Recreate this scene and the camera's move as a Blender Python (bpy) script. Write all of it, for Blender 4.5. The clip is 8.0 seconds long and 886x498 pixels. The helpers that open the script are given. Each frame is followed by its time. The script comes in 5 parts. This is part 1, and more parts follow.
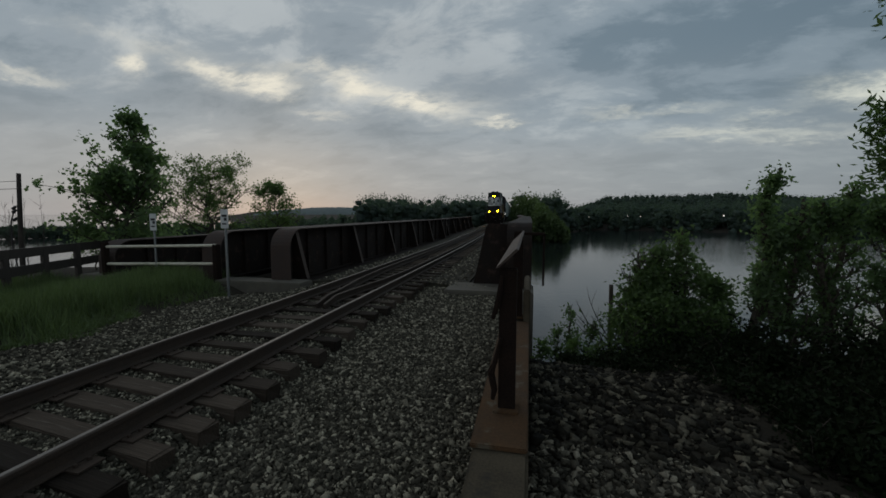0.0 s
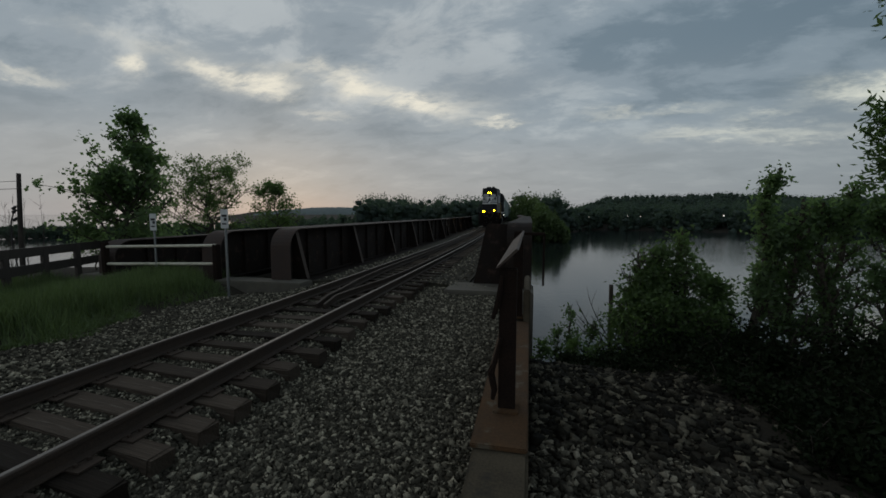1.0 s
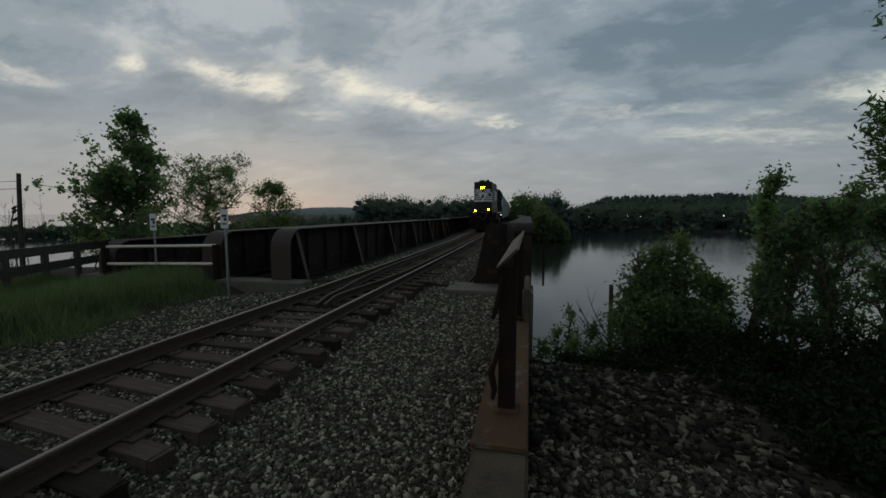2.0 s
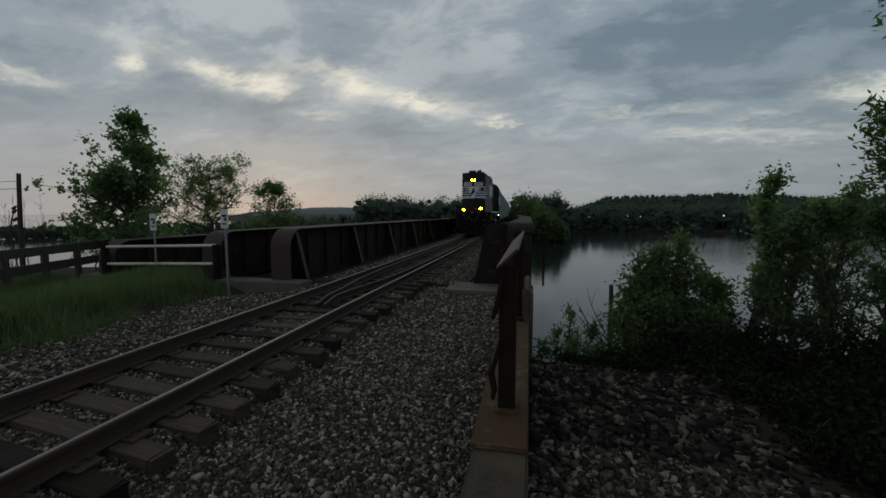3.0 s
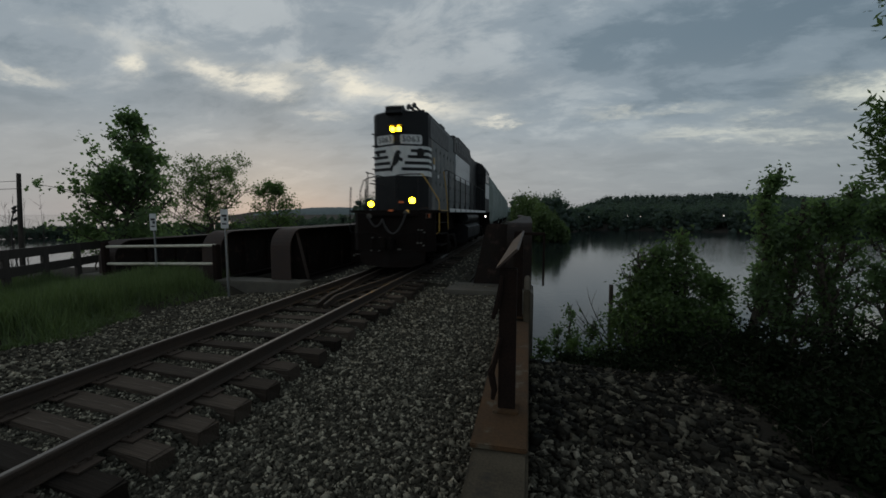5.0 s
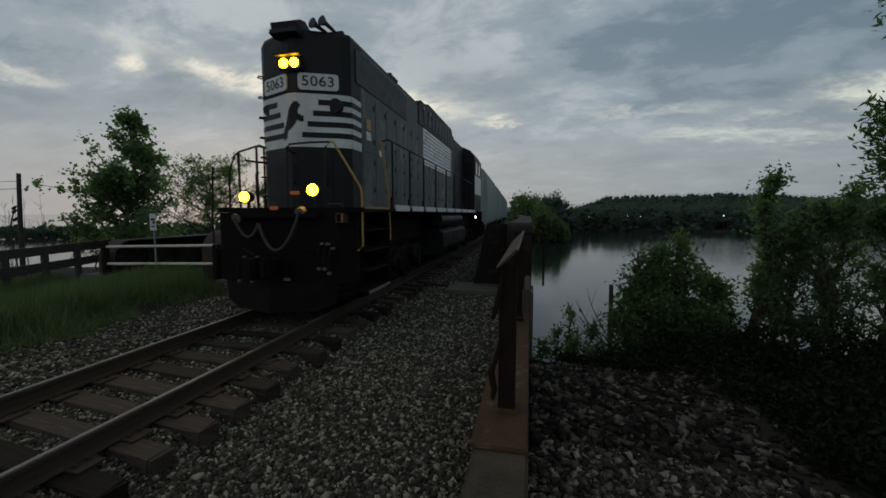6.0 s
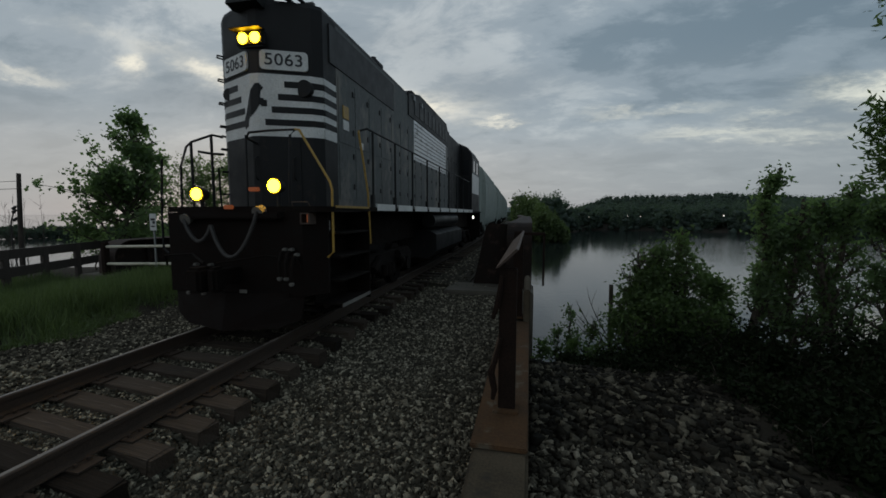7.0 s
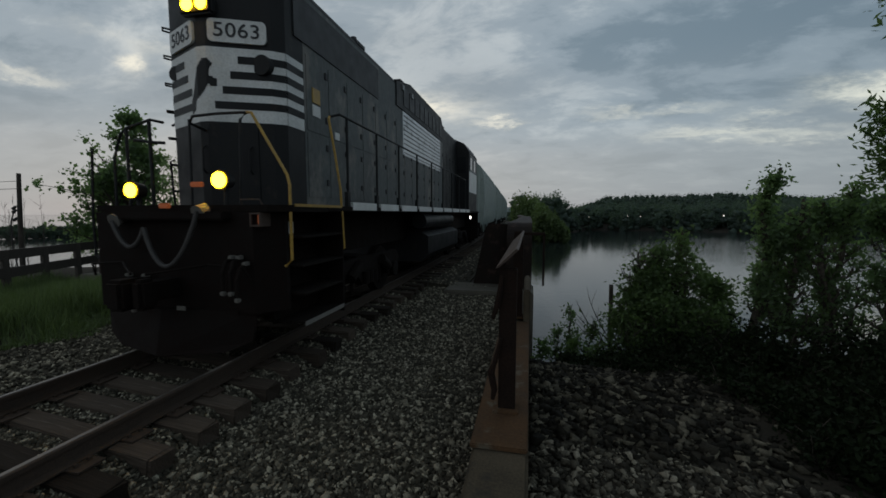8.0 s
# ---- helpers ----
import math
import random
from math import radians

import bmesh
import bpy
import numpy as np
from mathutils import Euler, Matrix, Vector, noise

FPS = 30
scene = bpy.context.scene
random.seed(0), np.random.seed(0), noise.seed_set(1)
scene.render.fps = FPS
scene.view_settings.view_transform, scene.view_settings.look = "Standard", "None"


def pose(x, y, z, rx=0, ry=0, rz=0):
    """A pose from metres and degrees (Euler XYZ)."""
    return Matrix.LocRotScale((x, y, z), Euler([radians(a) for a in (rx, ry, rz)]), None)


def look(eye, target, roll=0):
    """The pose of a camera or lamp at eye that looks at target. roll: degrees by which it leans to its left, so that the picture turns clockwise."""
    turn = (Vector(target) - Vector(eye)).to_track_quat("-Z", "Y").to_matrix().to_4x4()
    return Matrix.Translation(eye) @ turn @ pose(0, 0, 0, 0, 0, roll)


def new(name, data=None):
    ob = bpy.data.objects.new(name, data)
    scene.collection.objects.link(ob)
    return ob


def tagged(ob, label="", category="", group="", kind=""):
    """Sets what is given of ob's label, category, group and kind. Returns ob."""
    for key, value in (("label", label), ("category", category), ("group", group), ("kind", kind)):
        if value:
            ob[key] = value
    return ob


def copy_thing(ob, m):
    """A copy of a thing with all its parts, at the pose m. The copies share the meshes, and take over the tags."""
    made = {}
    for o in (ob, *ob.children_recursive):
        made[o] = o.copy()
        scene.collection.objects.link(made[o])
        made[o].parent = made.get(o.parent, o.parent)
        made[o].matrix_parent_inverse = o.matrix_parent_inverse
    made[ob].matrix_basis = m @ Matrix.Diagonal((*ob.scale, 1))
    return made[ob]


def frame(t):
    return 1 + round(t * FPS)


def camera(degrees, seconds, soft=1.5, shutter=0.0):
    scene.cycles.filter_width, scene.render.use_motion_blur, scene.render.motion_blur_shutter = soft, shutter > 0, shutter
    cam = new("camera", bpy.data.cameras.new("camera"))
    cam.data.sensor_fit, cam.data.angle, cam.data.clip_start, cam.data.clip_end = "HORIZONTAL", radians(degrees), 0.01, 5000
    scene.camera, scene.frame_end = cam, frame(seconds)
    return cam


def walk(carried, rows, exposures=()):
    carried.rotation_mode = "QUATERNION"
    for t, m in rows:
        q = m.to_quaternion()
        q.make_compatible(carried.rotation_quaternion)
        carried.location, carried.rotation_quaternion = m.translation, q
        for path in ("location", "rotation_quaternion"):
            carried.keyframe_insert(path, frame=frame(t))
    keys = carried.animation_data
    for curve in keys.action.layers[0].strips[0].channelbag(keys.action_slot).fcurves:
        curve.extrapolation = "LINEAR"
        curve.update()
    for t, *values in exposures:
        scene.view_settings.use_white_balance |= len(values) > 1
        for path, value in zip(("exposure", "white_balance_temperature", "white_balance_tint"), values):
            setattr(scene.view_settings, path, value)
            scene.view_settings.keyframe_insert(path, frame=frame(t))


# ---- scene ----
EYE = (0.0, 0.0, 1.77)
AIM = (-0.2132, 0.9729, 1.6804)
cam = camera(96.5, 8.0, soft=1.6, shutter=0.5)
walk(cam, [(0.0, look(EYE, AIM)), (8.0, look(EYE, AIM))], exposures=[(0.0, -0.04), (4.7, -0.03), (6.0, 0.07), (8.0, 0.15)])

TRACK_X = -4.22       # centre line of the track
GAUGE = 0.7525        # half distance of the rail heads
CURVE_AT, CURVE_R, CURVE_LEN = 14.0, 580.0, 20.0
WATER_Z = -4.5


# ---- world, sun ----
def sky():
    world = bpy.data.worlds.new("dusk")
    scene.world = world
    world.use_nodes = True
    nt = world.node_tree
    nt.nodes.clear()
    N, L = nt.nodes.new, nt.links.new

    def math_node(op, a=None, b=None, c=None):
        n = N("ShaderNodeMath")
        n.operation = op
        for i, v in enumerate((a, b, c)):
            if v is None:
                continue
            if isinstance(v, (int, float)):
                n.inputs[i].default_value = v
            else:
                L(v, n.inputs[i])
        return n.outputs[0]

    def ramp(fac, stops):
        n = N("ShaderNodeValToRGB")
        n.color_ramp.interpolation = "EASE"
        el = n.color_ramp.elements
        el[0].position, el[0].color = stops[0][0], (*stops[0][1], 1)
        el[1].position, el[1].color = stops[-1][0], (*stops[-1][1], 1)
        for p, c in stops[1:-1]:
            e = el.new(p)
            e.color = (*c, 1)
        L(fac, n.inputs[0])
        return n.outputs[0]

    def mix(fac, a, b, mode="MIX"):
        n = N("ShaderNodeMix")
        n.data_type, n.blend_type = "RGBA", mode
        for sock, v in ((n.inputs[0], fac), (n.inputs[6], a), (n.inputs[7], b)):
            if isinstance(v, (int, float)):
                sock.default_value = v
            elif isinstance(v, tuple):
                sock.default_value = (*v, 1)
            else:
                L(v, sock)
        return n.outputs[2]

    coord = N("ShaderNodeTexCoord").outputs["Generated"]
    sep = N("ShaderNodeSeparateXYZ")
    L(coord, sep.inputs[0])
    x, y, z = sep.outputs
    up = math_node("MAXIMUM", z, 0.0)
    flat = math_node("ADD", up, 0.26)
    comb = N("ShaderNodeCombineXYZ")
    L(math_node("DIVIDE", x, flat), comb.inputs[0])
    L(math_node("DIVIDE", y, flat), comb.inputs[1])

    def cloud(scale, detail, rough, dist, offset):
        mp = N("ShaderNodeMapping")
        mp.inputs["Location"].default_value = offset
        mp.inputs["Rotation"].default_value = (0, 0, 0.5)
        mp.inputs["Scale"].default_value = (1.0, 1.5, 1.0)
        L(comb.outputs[0], mp.inputs[0])
        n = N("ShaderNodeTexNoise")
        n.inputs["Scale"].default_value = scale
        n.inputs["Detail"].default_value = detail
        n.inputs["Roughness"].default_value = rough
        n.inputs["Distortion"].default_value = dist
        L(mp.outputs[0], n.inputs["Vector"])
        return n.outputs["Fac"]

    big = cloud(0.9, 4, 0.55, 0.3, (3.1, 1.7, 0))
    small = cloud(3.2, 8, 0.62, 0.3, (0.4, 5.2, 0))
    both = math_node("ADD", math_node("MULTIPLY", big, 0.5), math_node("MULTIPLY", small, 0.5))
    # closed cloud deck, blue grey above and paler low down
    deck = ramp(both, [(0.40, (0.19, 0.245, 0.29)), (0.5, (0.295, 0.35, 0.395)), (0.60, (0.46, 0.505, 0.53))])
    low = ramp(up, [(0.0, (0.355, 0.355, 0.36)), (0.10, (0.40, 0.40, 0.395)), (0.22, (0.42, 0.445, 0.455))])
    haze = ramp(up, [(0.0, (1, 1, 1)), (0.12, (0.8, 0.8, 0.8)), (0.24, (0.2, 0.2, 0.2)), (0.36, (0, 0, 0))])
    base = mix(math_node("MULTIPLY", haze, 0.85), deck, low)
    # breaks in the deck where the evening light comes through, and heavier banks:
    # azimuth, elevation, half widths along and across, slope, strength; all in degrees
    azim = math_node("MULTIPLY", math_node("ARCTAN2", x, y), 57.2958)
    elev = math_node("MULTIPLY", math_node("ARCSINE", z), 57.2958)
    warp = cloud(2.6, 6, 0.66, 0.2, (1.9, 8.3, 0))
    warp2 = cloud(5.5, 7, 0.66, 0.2, (6.1, 0.7, 0))
    azim = math_node("ADD", azim, math_node("MULTIPLY", math_node("SUBTRACT", warp, 0.5), 9.0))
    elev = math_node("ADD", elev, math_node("MULTIPLY", math_node("SUBTRACT", warp2, 0.5), 4.5))

    def lobes(rows):
        total = None
        for az, el, wide, high, slope, power in rows:
            da = math_node("SUBTRACT", azim, az)
            de = math_node("SUBTRACT", math_node("SUBTRACT", elev, el), math_node("MULTIPLY", da, slope))
            ka, ke = math_node("DIVIDE", da, wide), math_node("DIVIDE", de, high)
            d2 = math_node("ADD", math_node("MULTIPLY", ka, ka), math_node("MULTIPLY", ke, ke))
            lobe = math_node("MULTIPLY", math_node("POWER", 2.71828, math_node("MULTIPLY", d2, -1.0)), power)
            total = lobe if total is None else math_node("ADD", total, lobe)
        return math_node("MINIMUM", total, 1.0)

    banks = lobes([(-20.6, 11.7, 4.5, 1.9, 0.0, 0.75), (-44.6, 13.6, 9.0, 1.6, 0.03, 0.65), (-57.0, 10.4, 8.0, 1.5, 0.0, 0.5), (-6.0, 17.2, 10.0, 2.6, -0.05, 0.7),
                   (-36.0, 11.5, 6.0, 1.4, 0.0, 0.45), (31.5, 10.3, 5.5, 1.6, -0.05, 0.6), (20.0, 15.5, 12.0, 2.4, -0.12, 0.15), (-20.0, 22.5, 14.0, 2.2, 0.0, 0.4)])
    base = mix(math_node("MULTIPLY", banks, math_node("ADD", math_node("MULTIPLY", small, 0.9), 0.1)), base, (0.20, 0.238, 0.272))
    breaks = lobes([(-50.2, 16.2, 1.3, 1.1, 0.3, 1.0), (-58.5, 13.2, 3.0, 0.6, 0.05, 0.45), (-42.7, 16.7, 3.0, 0.9, 0.0, 0.7), (-36.4, 16.1, 4.4, 1.3, -0.05, 1.0),
                    (-24.4, 16.7, 2.6, 1.4, 0.0, 0.95), (-28.5, 18.3, 5.5, 0.9, 0.0, 0.6), (-17.6, 15.4, 4.6, 0.9, -0.22, 0.8), (-4.0, 12.7, 2.6, 0.45, 0.0, 0.7),
                    (-29.0, 13.0, 4.0, 0.5, 0.0, 0.35), (34.0, 11.9, 4.0, 1.1, -0.12, 1.0), (35.5, 11.0, 2.0, 1.0, 0.0, 0.6), (-12.5, 14.4, 7.0, 1.8, -0.1, 0.42), (14.5, 12.6, 7.0, 0.6, -0.05, 0.45), (22.5, 9.3, 8.0, 0.6, -0.08, 0.6),
                    (29.5, 7.9, 3.6, 0.5, -0.05, 0.55), (26.0, 10.9, 3.0, 0.5, 0.0, 0.5), (-48.0, 18.6, 6.0, 0.8, 0.0, 0.3)])
    torn = ramp(cloud(6.5, 8, 0.65, 0.4, (7.4, 2.2, 0)), [(0.34, (0.35, 0.35, 0.35)), (0.56, (1, 1, 1))])
    base = mix(math_node("MULTIPLY", breaks, torn), base, (0.86, 0.82, 0.70))
    side = N("ShaderNodeMapRange")
    for i, v in ((1, -1.0), (2, 1.0), (3, 0.0), (4, 1.0)):
        side.inputs[i].default_value = v
    L(x, side.inputs[0])
    # the sky darkens overhead and to the east
    dim = N("ShaderNodeMapRange")
    dim.interpolation_type = "SMOOTHSTEP"
    for i, v in ((1, -0.4), (2, 0.4), (3, 0.94), (4, 1.0)):
        dim.inputs[i].default_value = v
    L(y, dim.inputs[0])
    zen = N("ShaderNodeMapRange")
    zen.interpolation_type = "SMOOTHSTEP"
    for i, v in ((1, 0.55), (2, 0.95), (3, 1.0), (4, 0.65)):
        zen.inputs[i].default_value = v
    L(up, zen.inputs[0])
    east = N("ShaderNodeMapRange")
    east.interpolation_type = "SMOOTHSTEP"
    for i, v in ((1, -0.1), (2, 0.8), (3, 1.0), (4, 0.80)):
        east.inputs[i].default_value = v
    L(x, east.inputs[0])
    fall = math_node("MULTIPLY", math_node("MULTIPLY", dim.outputs[0], zen.outputs[0]), east.outputs[0])
    base = mix(1.0, base, ramp(side.outputs[0], [(0.38, (1, 1, 1)), (0.80, (0.90, 0.98, 1.03))]), "MULTIPLY")
    base = mix(1.0, base, fall, "MULTIPLY")
    sk = N("ShaderNodeTexSky")
    sk.sky_type, sk.sun_disc = "NISHITA", False
    sk.sun_elevation, sk.sun_rotation = radians(6), radians(-35)
    air = mix(1.0, sk.outputs[0], (0.05, 0.05, 0.05), "MULTIPLY")
    total = mix(0.94, air, base)
    bg = N("ShaderNodeBackground")
    bg.inputs["Strength"].default_value = 1.0
    L(total, bg.inputs["Color"])
    out = N("ShaderNodeOutputWorld")
    L(bg.outputs[0], out.inputs["Surface"])


sky()
sun = new("sun", bpy.data.lights.new("sun", "SUN"))
sun.data.energy, sun.data.angle, sun.data.color = 0.12, radians(25), (1.0, 0.93, 0.82)
sun.matrix_world = look((-30, 40, 32), (0, 0, 0))


# ---- materials ----
def mat(name, colour, dark=None, rough=0.8, metal=0.0, scale=6.0, fine=60.0, bump=0.3, amount=0.5, random_obj=0.0, island=0.0,
        spots=None, spot_at=0.62, spot_scale=3.0, spec=0.5, stretch=(1, 1, 1), pale=False):
    m = bpy.data.materials.new(name)
    m.use_nodes = True
    nt = m.node_tree
    N, L = nt.nodes.new, nt.links.new
    bsdf = nt.nodes["Principled BSDF"]
    bsdf.inputs["Roughness"].default_value = rough
    bsdf.inputs["Metallic"].default_value = metal
    bsdf.inputs["Specular IOR Level"].default_value = spec
    dark = dark or tuple(c * 0.55 for c in colour)
    tc = N("ShaderNodeTexCoord")
    mp = N("ShaderNodeMapping")
    mp.inputs["Scale"].default_value = stretch
    L(tc.outputs["Object"], mp.inputs[0])

    def noise_tex(s, d=5, r=0.6):
        n = N("ShaderNodeTexNoise")
        n.inputs["Scale"].default_value, n.inputs["Detail"].default_value, n.inputs["Roughness"].default_value = s, d, r
        L(mp.outputs[0], n.inputs["Vector"])
        return n.outputs["Fac"]

    def mixc(fac, a, b, mode="MIX"):
        n = N("ShaderNodeMix")
        n.data_type, n.blend_type = "RGBA", mode
        for sock, v in ((n.inputs[0], fac), (n.inputs[6], a), (n.inputs[7], b)):
            if isinstance(v, (int, float)):
                sock.default_value = v
            elif isinstance(v, tuple):
                sock.default_value = (*v, 1)
            else:
                L(v, sock)
        return n.outputs[2]

    def span(val, a, b, lo=0.0, hi=1.0):
        n = N("ShaderNodeMapRange")
        n.inputs[1].default_value, n.inputs[2].default_value = a, b
        n.inputs[3].default_value, n.inputs[4].default_value = lo, hi
        L(val, n.inputs[0])
        return n.outputs[0]

    coarse, grain = noise_tex(scale), noise_tex(fine, 3)
    col = mixc(span(coarse, 0.35, 0.65), dark, colour)
    col = mixc(amount, col, mixc(span(grain, 0.3, 0.7), tuple(c * 0.5 for c in colour), tuple(min(1, c * 1.35) for c in colour)))
    if spots:
        col = mixc(span(noise_tex(spot_scale, 8, 0.68), spot_at, spot_at + 0.10), col, spots)
    if random_obj or island:
        src = N("ShaderNodeObjectInfo").outputs["Random"] if random_obj else N("ShaderNodeNewGeometry").outputs["Random Per Island"]
        k = random_obj or island
        hsv = N("ShaderNodeHueSaturation")
        if pale:
            pw = N("ShaderNodeMath")
            pw.operation = "POWER"
            L(src, pw.inputs[0])
            pw.inputs[1].default_value = 4.0
            src = pw.outputs[0]
            L(span(src, 0, 1, 1 - k, 1 + 4.5 * k), hsv.inputs["Value"])
        else:
            L(span(src, 0, 1, 1 - k, 1 + k), hsv.inputs["Value"])
        L(col, hsv.inputs["Color"])
        col = hsv.outputs[0]
    L(col, bsdf.inputs["Base Color"])
    L(span(coarse, 0.3, 0.7, max(0.02, rough - 0.12), min(1, rough + 0.1)), bsdf.inputs["Roughness"])
    if bump:
        b = N("ShaderNodeBump")
        b.inputs["Strength"].default_value, b.inputs["Distance"].default_value = bump, 0.01
        L(mixc(0.5, coarse, grain), b.inputs["Height"])
        L(b.outputs[0], bsdf.inputs["Normal"])
    return m


def glow(name, colour, strength):
    m = bpy.data.materials.new(name)
    m.use_nodes = True
    b = m.node_tree.nodes["Principled BSDF"]
    b.inputs["Base Color"].default_value = (colour[0] * 0.1, colour[1] * 0.1, colour[2] * 0.1, 1)
    b.inputs["Emission Color"].default_value = (*colour, 1)
    b.inputs["Emission Strength"].default_value = strength
    return m


def leaf_mat(name, colour, back=0.45, vary=0.45, spec=0.22):
    m = mat(name, colour, tuple(c * 0.6 for c in colour), 0.55, 0, 1.5, 20, 0, 0.3, island=vary, spec=spec)
    nt = m.node_tree
    bsdf = nt.nodes["Principled BSDF"]
    tr = nt.nodes.new("ShaderNodeBsdfTranslucent")
    tr.inputs["Color"].default_value = (colour[0] * 1.25, colour[1] * 1.4, colour[2] * 0.75, 1)
    mx = nt.nodes.new("ShaderNodeMixShader")
    mx.inputs[0].default_value = back
    nt.links.new(bsdf.outputs[0], mx.inputs[1])
    nt.links.new(tr.outputs[0], mx.inputs[2])
    nt.links.new(mx.outputs[0], nt.nodes["Material Output"].inputs["Surface"])
    return m


M_BALLAST = mat("ballast", (0.160, 0.144, 0.108), (0.052, 0.046, 0.034), 0.9, 0, 14, 90, 0.6, 0.5, island=0.6, pale=True, spec=0.15)
M_EARTH = mat("earth", (0.045, 0.038, 0.028), (0.022, 0.018, 0.014), 0.95, 0, 2.5, 40, 0.8, 0.5, spec=0.15)
M_RIPRAP = mat("riprap", (0.066, 0.058, 0.042), (0.016, 0.014, 0.010), 0.9, 0, 5, 40, 0.6, 0.5, island=0.72, pale=True, spec=0.15)
M_GRAVEL = mat("gravel", (0.120, 0.106, 0.080), (0.036, 0.031, 0.023), 0.9, 0, 9, 60, 0.6, 0.5, island=0.6, pale=True, spec=0.15)
M_TIE = mat("tie_wood", (0.068, 0.052, 0.040), (0.014, 0.011, 0.009), 0.9, 0, 2.6, 9, 1.0, 0.75, random_obj=0.6, stretch=(0.35, 12, 6), spec=0.15, spots=(0.13, 0.115, 0.095), spot_at=0.57, spot_scale=2.2)
M_RAIL = mat("rail_steel", (0.058, 0.038, 0.026), (0.026, 0.018, 0.013), 0.75, 0.1, 8, 80, 0.3)
M_RAILTOP = mat("rail_polished", (0.24, 0.22, 0.20), (0.12, 0.10, 0.09), 0.48, 0.8, 3, 60, 0.05, 0.3)
M_GIRDER = mat("girder_rust", (0.024, 0.015, 0.011), (0.010, 0.0075, 0.0065), 0.75, 0.1, 2.2, 30, 0.35, 0.4, spots=(0.060, 0.036, 0.027), spot_at=0.56, spec=0.25)
M_CONCRETE = mat("concrete", (0.150, 0.133, 0.105), (0.080, 0.070, 0.056), 0.9, 0, 3, 60, 0.5, 0.4, spots=(0.11, 0.10, 0.09), spot_at=0.6)
M_STAINED = mat("stained_concrete", (0.100, 0.080, 0.055), (0.048, 0.038, 0.026), 0.9, 0, 4, 60, 0.5, 0.4, spots=(0.045, 0.04, 0.032), spot_at=0.58, spec=0.15)
# fines under the stones, darkened further for the shade in the gaps
M_BED_SHADED = mat("ballast_bed", (0.066, 0.057, 0.041), (0.019, 0.016, 0.012), 0.95, 0, 26, 120, 0.9, 0.6, spec=0.15)
M_RUSTPLATE = mat("rusty_plate", (0.110, 0.060, 0.030), (0.048, 0.031, 0.019), 0.85, 0.1, 4, 50, 0.6, 0.4, spots=(0.135, 0.112, 0.080), spot_at=0.56, spot_scale=5, spec=0.2)
M_POST = mat("post_rust", (0.026, 0.016, 0.012), (0.011, 0.008, 0.0065), 0.92, 0.0, 6, 50, 0.4, spec=0.12)
M_HANDRAIL = mat("handrail_steel", (0.092, 0.064, 0.050), (0.045, 0.031, 0.025), 0.7, 0.2, 8, 60, 0.3)
M_GATE = mat("gate_paint", (0.74, 0.69, 0.56), (0.50, 0.43, 0.33), 0.6, 0, 4, 40, 0.2, spots=(0.20, 0.09, 0.05), spot_at=0.62)
M_FENCE = mat("fence_timber", (0.07, 0.056, 0.046), (0.035, 0.028, 0.024), 0.9, 0, 3, 40, 0.5, stretch=(0.5, 4, 4))
M_SIGN = mat("sign_white", (0.72, 0.72, 0.70), (0.55, 0.55, 0.53), 0.5, 0, 6, 50, 0.05, 0.2)
M_INK = mat("ink", (0.03, 0.03, 0.032), None, 0.6, 0, 5, 40, 0)
M_GALV = mat("galvanised", (0.30, 0.31, 0.31), (0.2, 0.2, 0.2), 0.5, 0.7, 8, 60, 0.1)
M_BARK = mat("bark", (0.09, 0.072, 0.056), (0.04, 0.033, 0.027), 0.95, 0, 8, 50, 0.8, stretch=(2, 2, 0.4))
M_LEAF = leaf_mat("leaf_poplar", (0.18, 0.248, 0.148), 0.68)
M_LEAF2 = leaf_mat("leaf_locust", (0.15, 0.215, 0.10), 0.6)
M_LEAF3 = leaf_mat("leaf_shrub", (0.132, 0.190, 0.088), 0.55)
M_GRASS = leaf_mat("grass_blade", (0.132, 0.178, 0.080), 0.3)
# near-black leaves: the shade under the shrubs is put into their colour
M_LEAFSHADED = leaf_mat("leaf_shaded_undergrowth", (0.020, 0.029, 0.014), 0.12, 0.4, 0.05)
# far woods and hills: paler and bluer, distance haze mixed into the colour
M_FAR_HAZED = leaf_mat("hazed_far_foliage", (0.100, 0.138, 0.118), 0.5, 0.16)
M_HILL_HAZED = mat("hazed_distant_hill", (0.115, 0.15, 0.15), (0.09, 0.12, 0.125), 1.0, 0, 0.02, 0.15, 0, 0.5)
M_LOCO = mat("loco_black", (0.014, 0.0145, 0.015), (0.008, 0.008, 0.009), 0.58, 0, 2, 40, 0.06, 0.3, spec=0.3, spots=(0.035, 0.028, 0.022), spot_at=0.6)
M_LOCO_SIDE = mat("loco_side_faded", (0.112, 0.124, 0.121), (0.040, 0.044, 0.045), 0.58, 0, 1.5, 14, 0.12, 0.4, spots=(0.19, 0.178, 0.16), spot_at=0.53, spot_scale=1.7, spec=0.35, stretch=(1, 1, 0.5))
M_WHITE = mat("loco_white", (0.80, 0.80, 0.77), (0.58, 0.57, 0.54), 0.5, 0, 2, 40, 0.05, 0.3, spots=(0.28, 0.25, 0.22), spot_at=0.66)
M_YELLOW = mat("loco_yellow", (0.48, 0.29, 0.05), (0.28, 0.17, 0.04), 0.5, 0, 5, 50, 0.05)
M_UNDER = mat("underframe", (0.013, 0.009, 0.007), (0.006, 0.0045, 0.004), 0.88, 0, 4, 40, 0.3, spec=0.15)
M_RUBBER = mat("hose_rubber", (0.05, 0.045, 0.042), None, 0.6, 0, 8, 50, 0.1)
